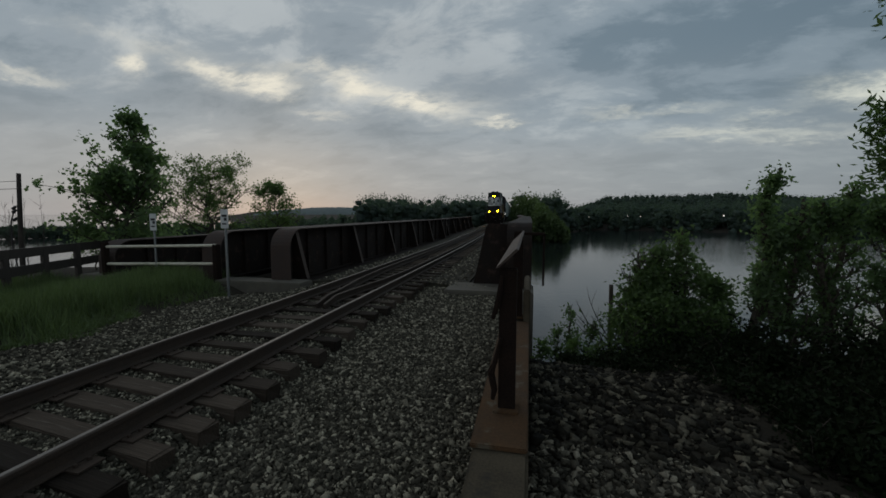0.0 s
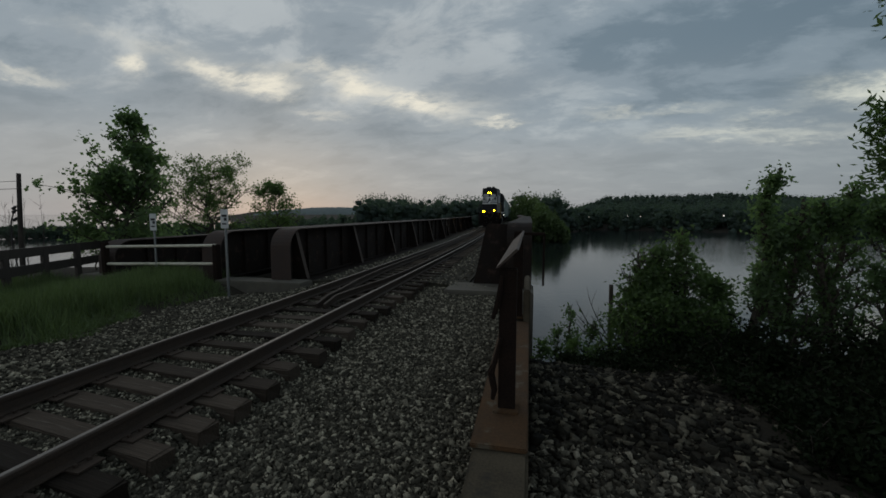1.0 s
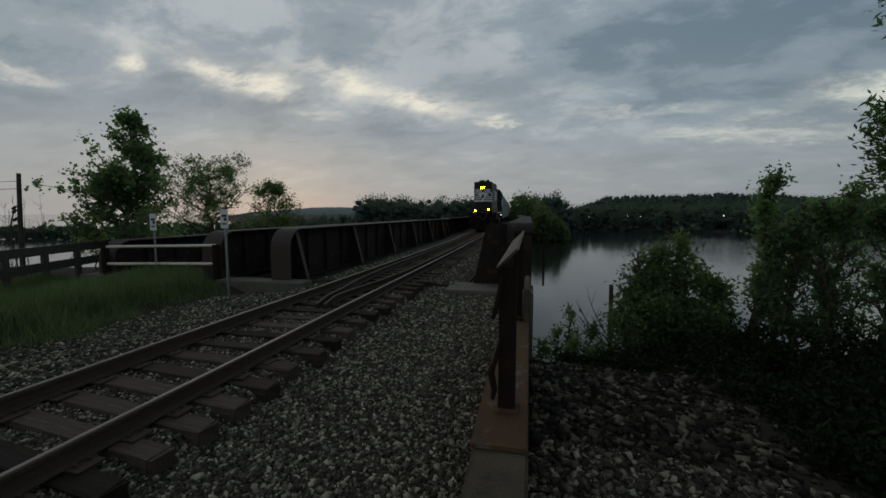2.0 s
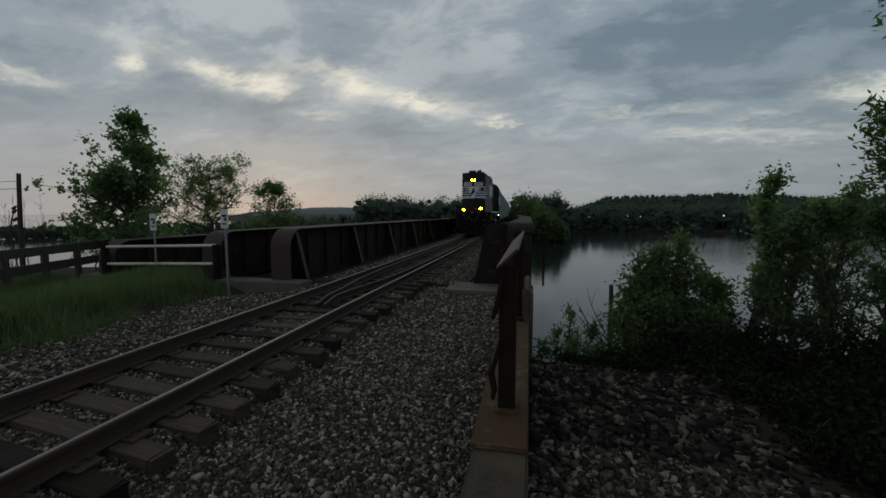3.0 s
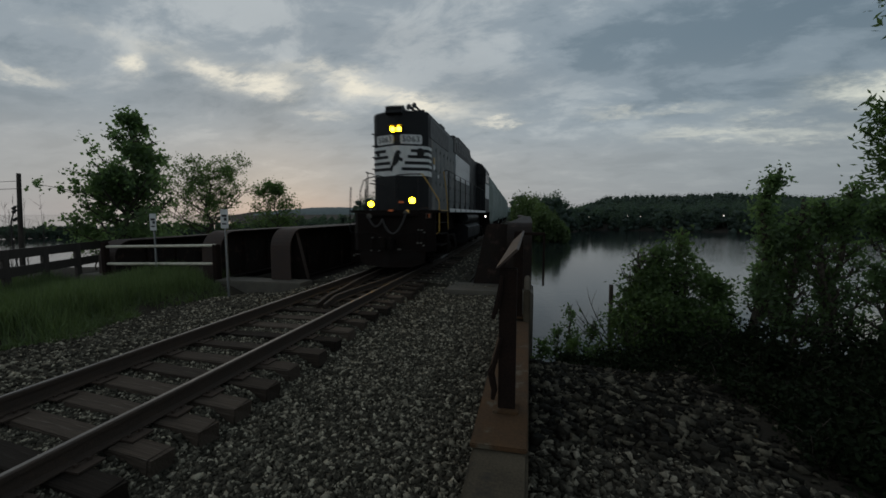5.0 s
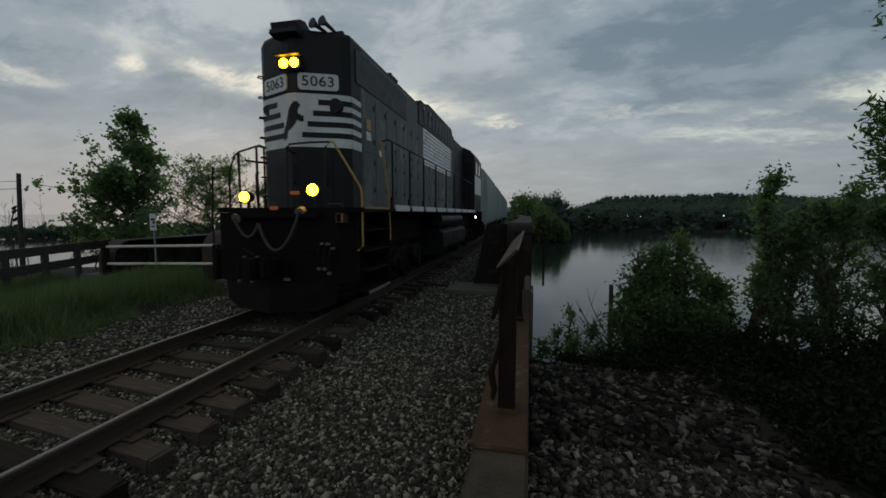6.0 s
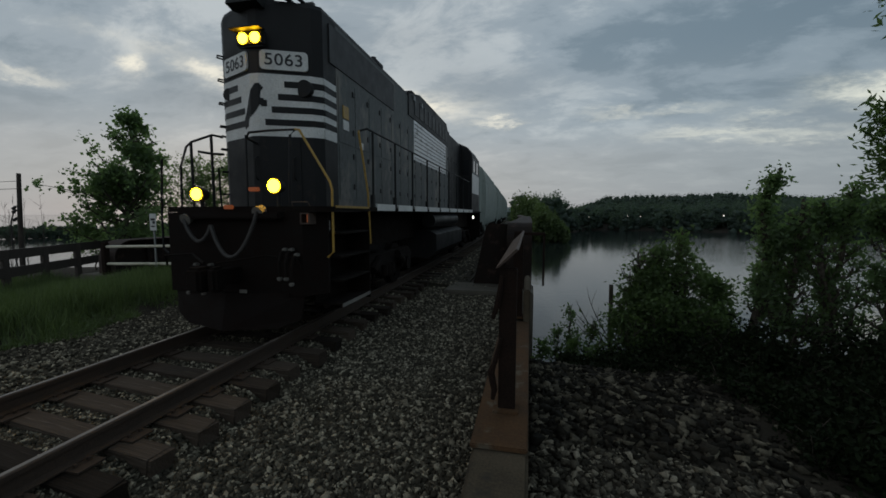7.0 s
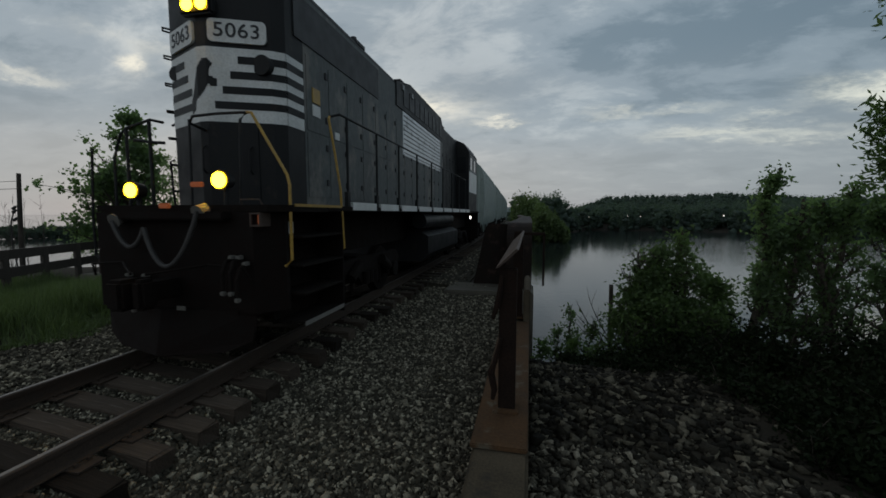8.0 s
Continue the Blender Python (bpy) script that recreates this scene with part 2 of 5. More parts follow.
M_BRIGHT = mat("worn_metal", (0.45, 0.44, 0.42), (0.3, 0.3, 0.28), 0.4, 0.7, 10, 60, 0.1)
M_HOPPER = mat("hopper_grey", (0.34, 0.39, 0.36), (0.24, 0.28, 0.255), 0.55, 0, 1.2, 30, 0.1, 0.3, spots=(0.13, 0.12, 0.10), spot_at=0.62)
M_ALU = mat("bare_aluminium", (0.66, 0.68, 0.70), (0.42, 0.44, 0.46), 0.40, 0.5, 2.0, 40, 0.06, 0.3, spots=(0.12, 0.12, 0.12), spot_at=0.58, spot_scale=2.4)
# girder rust made lighter, for the light that falls on the flanges
M_FLANGE_LIT = mat("flange_rust_lit", (0.058, 0.036, 0.028), (0.028, 0.019, 0.016), 0.8, 0, 3, 40, 0.4, 0.4)
M_POINT = leaf_mat("near_shore_foliage", (0.122, 0.166, 0.076), 0.45)
M_GLASSDARK = mat("cab_glass", (0.02, 0.022, 0.025), None, 0.08, 0, 2, 20, 0)
M_LAMP = glow("lamp_glow", (1.0, 0.52, 0.007), 45.0)
M_AMBER = glow("amber_glow", (1.0, 0.26, 0.08), 0.10)
M_SHORELAMP = glow("shore_lamp_glow", (1.0, 0.95, 0.85), 1.2)
M_WHITELAMP = glow("white_lamp", (1.0, 0.93, 0.85), 6.0)


def water_mat():
    m = bpy.data.materials.new("lake_water")
    m.use_nodes = True
    nt = m.node_tree
    b = nt.nodes["Principled BSDF"]
    b.inputs["Base Color"].default_value = (0.018, 0.024, 0.024, 1)
    b.inputs["Roughness"].default_value = 0.06
    b.inputs["IOR"].default_value = 1.333
    tc = nt.nodes.new("ShaderNodeTexCoord")
    mp = nt.nodes.new("ShaderNodeMapping")
    mp.inputs["Scale"].default_value = (1, 0.8, 1)
    n = nt.nodes.new("ShaderNodeTexNoise")
    n.inputs["Scale"].default_value, n.inputs["Detail"].default_value = 1.8, 4
    n2 = nt.nodes.new("ShaderNodeTexNoise")
    n2.inputs["Scale"].default_value, n2.inputs["Detail"].default_value = 0.06, 3
    mul = nt.nodes.new("ShaderNodeMath")
    mul.operation = "MULTIPLY"
    bp = nt.nodes.new("ShaderNodeBump")
    bp.inputs["Strength"].default_value, bp.inputs["Distance"].default_value = 1.0, 0.09
    L = nt.links.new
    L(tc.outputs["Object"], mp.inputs[0])
    L(mp.outputs[0], n.inputs["Vector"])
    L(mp.outputs[0], n2.inputs["Vector"])
    L(n.outputs["Fac"], mul.inputs[0])
    L(n2.outputs["Fac"], mul.inputs[1])
    sep = nt.nodes.new("ShaderNodeSeparateXYZ")
    wind = nt.nodes.new("ShaderNodeMapRange")
    wind.interpolation_type = "SMOOTHSTEP"
    for i, v in ((1, 14.0), (2, 48.0), (3, 0.28), (4, 1.6)):
        wind.inputs[i].default_value = v
    ruffle = nt.nodes.new("ShaderNodeMath")
    ruffle.operation = "MULTIPLY"
    L(tc.outputs["Object"], sep.inputs[0])
    L(sep.outputs[0], wind.inputs[0])
    L(mul.outputs[0], ruffle.inputs[0])
    L(wind.outputs[0], ruffle.inputs[1])
    L(ruffle.outputs[0], bp.inputs["Height"])
    L(bp.outputs[0], b.inputs["Normal"])
    return m


M_WATER = water_mat()


# ---- building helpers ----
def part(name, bm, material, parent, label="", smooth=False):
    """Links a bmesh as one mesh object under a thing or part."""
    me = bpy.data.meshes.new(name)
    bm.to_mesh(me)
    bm.free()
    for mt in (material if isinstance(material, (list, tuple)) else [material]):
        me.materials.append(mt)
    if smooth:
        me.polygons.foreach_set("use_smooth", [True] * len(me.polygons))
    ob = new(name, me)
    if parent is not None:
        ob.parent = parent
    return tagged(ob, label) if label else ob


def mesh_obj(name, verts, faces, material, parent=None, smooth=False):
    me = bpy.data.meshes.new(name)
    me.from_pydata(verts, [], faces)
    me.materials.append(material)
    if smooth:
        me.polygons.foreach_set("use_smooth", [True] * len(me.polygons))
    me.update()
    ob = new(name, me)
    if parent is not None:
        ob.parent = parent
    return ob


def quick_mesh(name, verts, tris, material, parent=None):
    """A mesh of triangles from arrays."""
    me = bpy.data.meshes.new(name)
    n, k = len(verts), len(tris)
    me.vertices.add(n)
    me.vertices.foreach_set("co", np.asarray(verts, dtype=np.float32).ravel())
    me.loops.add(k * 3)
    me.loops.foreach_set("vertex_index", np.asarray(tris, dtype=np.int32).ravel())
    me.polygons.add(k)
    me.polygons.foreach_set("loop_start", np.arange(0, k * 3, 3, dtype=np.int32))
    me.materials.append(material)
    me.update(calc_edges=True)
    me.validate()
    ob = new(name, me)
    if parent is not None:
        ob.parent = parent
    return ob


def thing(name, label, category, group="", kind="", m=None):
    ob = new(name)
    ob.empty_display_size = 0.2
    if m is not None:
        ob.matrix_basis = m
    return tagged(ob, label, category, group, kind)


def box(bm, x0, x1, y0, y1, z0, z1, bevel=0.0):
    r = bmesh.ops.create_cube(bm, size=1.0, matrix=Matrix.LocRotScale(((x0 + x1) / 2, (y0 + y1) / 2, (z0 + z1) / 2), None, (abs(x1 - x0), abs(y1 - y0), abs(z1 - z0))))
    if bevel:
        edges = list({e for v in r["verts"] for e in v.link_edges})
        bmesh.ops.bevel(bm, geom=edges, offset=bevel, segments=2, affect="EDGES", clamp_overlap=True)
    return bm


def boxed(x0, x1, y0, y1, z0, z1, bevel=0.0):
    return box(bmesh.new(), x0, x1, y0, y1, z0, z1, bevel)


def rod(bm, a, b, r, r2=None, seg=8):
    """A round bar from a to b."""
    a, b = Vector(a), Vector(b)
    d = b - a
    m = Matrix.Translation((a + b) / 2) @ d.to_track_quat("Z", "Y").to_matrix().to_4x4()
    bmesh.ops.create_cone(bm, cap_ends=True, segments=seg, radius1=r, radius2=r if r2 is None else r2, depth=d.length, matrix=m)
    return bm


def pipe(bm, pts, r, seg=8):
    """A round bar bent through points, one skin."""
    pts = [Vector(p) for p in pts]
    rings = []
    side = Vector((0.31, 0.17, 0.93))
    for i, p in enumerate(pts):
        d = (pts[min(i + 1, len(pts) - 1)] - pts[max(i - 1, 0)]).normalized()
        u = d.cross(side).normalized()
        v = d.cross(u)
        rad = r[i] if isinstance(r, (list, tuple)) else r
        rings.append([bm.verts.new(p + rad * (math.cos(k * 2 * math.pi / seg) * u + math.sin(k * 2 * math.pi / seg) * v)) for k in range(seg)])
    for a, b in zip(rings, rings[1:]):
        for k in range(seg):
            bm.faces.new((a[k], a[(k + 1) % seg], b[(k + 1) % seg], b[k]))
    bm.faces.new(rings[0][::-1])
    bm.faces.new(rings[-1])
    return bm


def prism(bm, outline, axis, a, b):
    """An outline in two axes, drawn out along the third from a to b."""
    def at(p, h):
        return {"x": (h, p[0], p[1]), "y": (p[0], h, p[1]), "z": (p[0], p[1], h)}[axis]
    va = [bm.verts.new(at(p, a)) for p in outline]
    vb = [bm.verts.new(at(p, b)) for p in outline]
    n = len(outline)
    bm.faces.new(va)
    bm.faces.new(vb[::-1])
    for i in range(n):
        bm.faces.new((va[i], vb[i], vb[(i + 1) % n], va[(i + 1) % n]))
    bmesh.ops.recalc_face_normals(bm, faces=bm.faces[:])
    return bm


def on_track(s, off=0.0, z=0.0):
    """A point of the track s metres along it, off metres to its right."""
    if s <= CURVE_AT:
        return Vector((TRACK_X + off, s, z))
    a = min(s - CURVE_AT, CURVE_LEN) / CURVE_R
    r = CURVE_R + off
    past = max(0.0, s - CURVE_AT - CURVE_LEN)
    return Vector((TRACK_X - CURVE_R + r * math.cos(a) - past * math.sin(a), CURVE_AT + r * math.sin(a) + past * math.cos(a), z))


def sweep(profile, s_list, off=0.0):
    """A profile (x, z) drawn along the track."""
    bm = bmesh.new()
    rings = [[bm.verts.new(on_track(s, off + x, z)) for x, z in profile] for s in s_list]
    n = len(profile)
    for a, b in zip(rings, rings[1:]):
        for k in range(n):
            bm.faces.new((a[k], a[(k + 1) % n], b[(k + 1) % n], b[k]))
    bm.faces.new(rings[0][::-1])
    bm.faces.new(rings[-1])
    bmesh.ops.recalc_face_normals(bm, faces=bm.faces[:])
    return bm


STATIONS = [-14 + 2 * i for i in range(21)] + [28 + 4 * i for i in range(28)]


# ---- ground, water, distance ----
def smooth(a, b, v):
    t = min(1.0, max(0.0, (v - a) / (b - a)))
    return t * t * (3 - 2 * t)


def hill_rise(r, az):
    """A wooded hill behind the far shore."""
    return 10.0 * smooth(182, 310, r) * smooth(5, 11, az) * (1 - 0.45 * smooth(24, 34, az)) * (0.93 + 0.12 * noise.noise((az * 0.25, 3, 1))) if 4 < az < 62 else 0.0


def ground_z(x, y):
    """Height of the land: the railway embankment, its banks down to the lake, the far shores."""
    n = noise.noise((x * 0.35, y * 0.35, 0.0)) * 0.10 + noise.noise((x * 1.3, y * 1.3, 4.0)) * 0.03
    if x > -0.2:
        top = -0.42 - 0.05 * max(0.0, x) + n
        drop = smooth(5.2 + 1.9 * smooth(1.6, 3.2, x), 15.0, y) * 5.6 + smooth(9, 22, x) * 4.2
        bank = top - drop
    else:
        top = -0.80 + 0.38 * smooth(-8.0, -9.3, x) + n * 0.5 * smooth(-8.0, -9.3, x) - 0.55 * smooth(-11.0, -15.5, x)
        drop = smooth(11.8, 19.0, y) * 5.6
        drop -= drop * smooth(-14.6, -16.4, x) * (1 - smooth(27.0, 36.0, y)) * (1 - smooth(1.28, 1.45, -x / max(y, 1.0)) * smooth(15.5, 18.0, y))
        drop += smooth(-27, -42, x) * 5.0
        bank = top - drop
    # far shores: the wooded point across the bridge, the hills round the lake
    r = math.hypot(x, y)
    az = math.degrees(math.atan2(x, y))
    far = -6.0
    edge = 112 + 38 * smooth(3.4, 8, az) + 3 * noise.noise((az * 0.12, 0, 9)) + 30 * smooth(-26, -40, az)
    if 0 < az < 5.6:
        edge = min(edge, 112 - 26 * smooth(0, 2, az)) if az < 5.0 else edge
    if r > edge:
        far = hill_rise(r, az) + (WATER_Z - 0.6 + 2.0 * smooth(edge, edge + 25, r) + 0.006 * (r - edge)) if az > -38 or y < 0 else (WATER_Z - 0.6 + 1.2 * smooth(edge, edge + 8, r) - 2.0 * smooth(edge + 22, edge + 30, r))
        if y < -50:
            far = max(far, 0)
    cause = -20.0
    if 60 < y < 260:
        side = abs(x - on_track(y).x)
        cause = -0.75 - 1.15 * max(0.0, side - 2.9) - 4 * (1 - smooth(60, 63, y))
    if r > 82:
        return max(far, min(bank, -6.0), cause)
    return max(bank, -6.5, cause)


def make_ground():
    def steps(lo, hi, near0, near1, fine):
        vals, v = [], near0
        while v < near1:
            vals.append(v)
            v += fine
        d = fine
        while v < hi:
            vals.append(v)
            d = min(d * 1.18, 60)
            v += d
        v, d = near0, fine
        while v > lo:
            d = min(d * 1.18, 60)
            v -= d
            vals.append(v)
        return sorted(vals)
    xs, ys = steps(-1800, 1800, -9, 7, 0.28), steps(-900, 2600, 0, 14, 0.28)
    verts = [(x, y, ground_z(x, y)) for y in ys for x in xs]
    w = len(xs)
    faces = [(j * w + i, j * w + i + 1, (j + 1) * w + i + 1, (j + 1) * w + i) for j in range(len(ys) - 1) for i in range(w - 1)]
    tagged(mesh_obj("ground", verts, faces, M_EARTH, smooth=True), "dark earth bank beside the railway, sloping down to a lake", "ground", kind="structure")


make_ground()
bm = bmesh.new()
bmesh.ops.create_grid(bm, x_segments=40, y_segments=40, size=2400, matrix=Matrix.Translation((0, 600, WATER_Z)))
tagged(part("water", bm, M_WATER, None), "calm grey lake reflecting the evening sky", "lake", kind="structure")


def far_hills():
    """Wooded ridges behind the lake, blue distance haze painted into their colour."""
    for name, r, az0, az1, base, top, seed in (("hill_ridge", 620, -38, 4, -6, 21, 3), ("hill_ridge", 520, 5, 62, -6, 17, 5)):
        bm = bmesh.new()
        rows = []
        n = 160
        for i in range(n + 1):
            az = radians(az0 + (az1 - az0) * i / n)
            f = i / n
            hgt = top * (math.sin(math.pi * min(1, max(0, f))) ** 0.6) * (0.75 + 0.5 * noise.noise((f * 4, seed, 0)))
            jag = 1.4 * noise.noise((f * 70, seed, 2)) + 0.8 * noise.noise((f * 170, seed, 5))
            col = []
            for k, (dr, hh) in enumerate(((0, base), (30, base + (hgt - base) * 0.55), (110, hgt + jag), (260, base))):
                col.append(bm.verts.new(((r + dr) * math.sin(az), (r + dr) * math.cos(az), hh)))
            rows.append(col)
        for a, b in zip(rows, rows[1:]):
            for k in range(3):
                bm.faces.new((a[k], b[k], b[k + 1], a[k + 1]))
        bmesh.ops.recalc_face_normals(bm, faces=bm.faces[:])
        tagged(part(name, bm, M_HILL_HAZED, None, smooth=True), "distant wooded hill ridge beyond the lake", "hill", kind="structure")


far_hills()


def foliage_tris(rng, centres, size, flat=0.5):
    """Small leaf blades, two triangles each, at the given centres."""
    n = len(centres)
    a = rng.normal(size=(n, 3))
    a /= np.linalg.norm(a, axis=1)[:, None]
    b = rng.normal(size=(n, 3))
    b -= (a * b).sum(1)[:, None] * a
    b /= np.linalg.norm(b, axis=1)[:, None]
    s = size * rng.uniform(0.6, 1.35, n)[:, None]
    v = np.stack([centres - a * s, centres + b * s * flat, centres + a * s, centres - b * s * flat], 1).reshape(-1, 3)
    i = np.arange(n)[:, None] * 4
    t = np.concatenate([i + np.array([[0, 1, 2]]), i + np.array([[0, 2, 3]])])
    return v, t


def far_woods():
    """The woods along the far shore and on the point across the bridge."""
    rng = np.random.default_rng(4)
    groups, centres, sizes = [], [], []
    for i in range(1000):
        az = rng.uniform(-60, 58) if i < 820 else rng.uniform(-62, -36)
        d0 = 112 + 38 * smooth(3.4, 8, az) + 30 * smooth(-26, -40, az)
        r = d0 + 0.5 + (26 if az > -38 else 14) * rng.random() ** 1.4
        if az > 3.9:
            r = d0 + 8 + 30 * rng.random()
            h = rng.uniform(4.5, 9.5) + 1.5 * noise.noise((az * 0.6, 2, 2))
        elif az < -24:
            h = rng.uniform(3.0, 4.6) - 1.7 * smooth(-32, -40, az)
        else:
            h = rng.uniform(8.5, 11.5)
        p = np.array([r * math.sin(radians(az)), r * math.cos(radians(az)), 0.0])
        s = min(max(p[1], CURVE_AT), 190)
        if abs(p[0] - on_track(s).x) < 4.5 and p[1] > 0:
            continue
        base = max(ground_z(p[0], p[1]), WATER_Z)
        w = h * 0.24 * rng.uniform(0.85, 1.2)
        for q in range(7):
            f = (q + rng.random()) / 7
            centres.append(p + np.array([rng.normal() * w * (0.75 - 0.5 * f), rng.normal() * w * (0.75 - 0.5 * f), base + h * (0.02 + 0.80 * f)]))
            sizes.append(np.array([w, w, h * 0.20]) * (0.62 - 0.24 * f) * rng.uniform(0.75, 1.2))
        m = 240
        u = rng.normal(size=(m, 3))
        u /= np.linalg.norm(u, axis=1)[:, None]
        groups.append(p + np.array([0, 0, base + h * 0.52]) + u * np.array([w, w, h * 0.49]) * rng.uniform(0.6, 1.08, (m, 1)))
    for i in range(1500):
        az, r = rng.uniform(6, 46), rng.uniform(185, 330)
        p = np.array([r * math.sin(radians(az)), r * math.cos(radians(az)), 0.0])
        base, h = ground_z(p[0], p[1]), rng.uniform(6.0, 9.0)
        w = h * 0.22
        for q in range(3):
            f = (q + 0.5) / 3
            centres.append(p + np.array([rng.normal() * 0.4, rng.normal() * 0.4, base + h * (0.1 + 0.72 * f)]))
            sizes.append(np.array([w, w, h * 0.24]) * (1.15 - 0.75 * f))
        u = rng.normal(size=(50, 3))
        u /= np.linalg.norm(u, axis=1)[:, None]
        groups.append(p + np.array([0, 0, base + h * 0.52]) + u * np.array([w, w, h * 0.5]) * rng.uniform(0.6, 1.05, (50, 1)))
    v, t = foliage_tris(rng, np.concatenate(groups), 0.22, 0.8)
    # soft crowns under the leaves
    bm = bmesh.new()
    bmesh.ops.create_icosphere(bm, subdivisions=2, radius=1.0)
    ico = np.array([q.co[:] for q in bm.verts])
    tri = np.array([[q.index for q in f.verts] for f in bm.faces])
    bm.free()
    n, k = len(centres), len(ico)
    lump = ico[None] * rng.uniform(0.6, 1.25, (n, k, 1)) * np.array(sizes)[:, None, :] + np.array(centres)[:, None, :]
    lt = (tri[None] + (np.arange(n) * k)[:, None, None]).reshape(-1, 3) + len(v)
    ob = quick_mesh("far_woods", np.concatenate([v, lump.reshape(-1, 3)]), np.concatenate([t, lt]), M_FAR_HAZED)
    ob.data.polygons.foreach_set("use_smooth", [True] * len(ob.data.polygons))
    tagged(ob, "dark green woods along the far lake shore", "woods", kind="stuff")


far_woods()


def point_woods():
    """The nearer trees on the point where the track leaves the lake."""
    rng = np.random.default_rng(14)
    groups = []
    for i in range(110):
        az = rng.uniform(-4.0, 4.4) if i < 60 else rng.uniform(1.2, 5.0)
        r = rng.uniform(100, 114) + 1.2 * max(0, az) if i < 60 else rng.uniform(88, 102)
        h = (11.5 - 1.7 * max(0.0, az)) * rng.uniform(0.72, 1.05)
        p = np.array([r * math.sin(radians(az)), r * math.cos(radians(az)), 0.0])
        if abs(p[0] - on_track(p[1]).x) < 4.0:
            continue
        m = 420
        u = rng.normal(size=(m, 3))
        u /= np.linalg.norm(u, axis=1)[:, None]
        rad = np.array([h * 0.22, h * 0.22, h * 0.50]) * rng.uniform(0.85, 1.2)
        lump = np.array([1 + 0.35 * noise.noise((a[0] * 2 + i, a[1] * 2, a[2] * 2)) for a in u])[:, None]
        groups.append(p + np.array([0, 0, WATER_Z + h * 0.52]) + u * rad * lump * rng.uniform(0.6, 1.0, (m, 1)))
    v, t = foliage_tris(rng, np.concatenate(groups), 0.30, 0.75)
    tagged(quick_mesh("shore_trees", v, t, M_POINT), "green trees on the point at the end of the bridge", "woods", kind="stuff")


point_woods()


# ---- railway track ----
def rail_profile(half=0.036):
    right = [(0.070, -0.17), (0.070, -0.158), (0.014, -0.140), (0.009, -0.05), (half, -0.040), (half, -0.008), (half - 0.008, 0.0)]
    return right + [(-x, z) for x, z in right[::-1]]


track = thing("railway_track", "single railway track with rusty steel rails on wooden ties", "railway track", kind="structure")
for side in (-1, 1):
    r = part("rail", sweep(rail_profile(), STATIONS, side * GAUGE), M_RAIL, track)
    part("rail_head", sweep([(-0.027, 0.0005), (0.012, 0.0005), (0.012, 0.0025), (-0.027, 0.0025)], STATIONS, side * GAUGE), M_RAILTOP, r, "worn bright running surface")
for side in (-1, 1):
    # inner guard rails, drawn together at their near ends
    bm = bmesh.new()
    prof = [(x * 0.85, z * 0.9 - 0.02) for x, z in rail_profile()]
    sts = [7.4, 7.9, 8.5, 9.2, 10.0] + [s for s in STATIONS if s > 11 and s < 60]
    rings = []
    for s in sts:
        off = side * (0.09 + 0.36 * smooth(7.6, 11.5, s)) - 0.03
        dz = -0.10 * (1 - smooth(7.3, 7.9, s))
        rings.append([bm.verts.new(on_track(s, off + x, z + dz)) for x, z in prof])
    n = len(prof)
    for a, b in zip(rings, rings[1:]):
        for k in range(n):
            bm.faces.new((a[k], a[(k + 1) % n], b[(k + 1) % n], b[k]))
    bm.faces.new(rings[0][::-1])
    bm.faces.new(rings[-1])
    bmesh.ops.recalc_face_normals(bm, faces=bm.faces[:])
    part("guard_rail", bm, M_RAIL, track, "rusty inner guard rail")


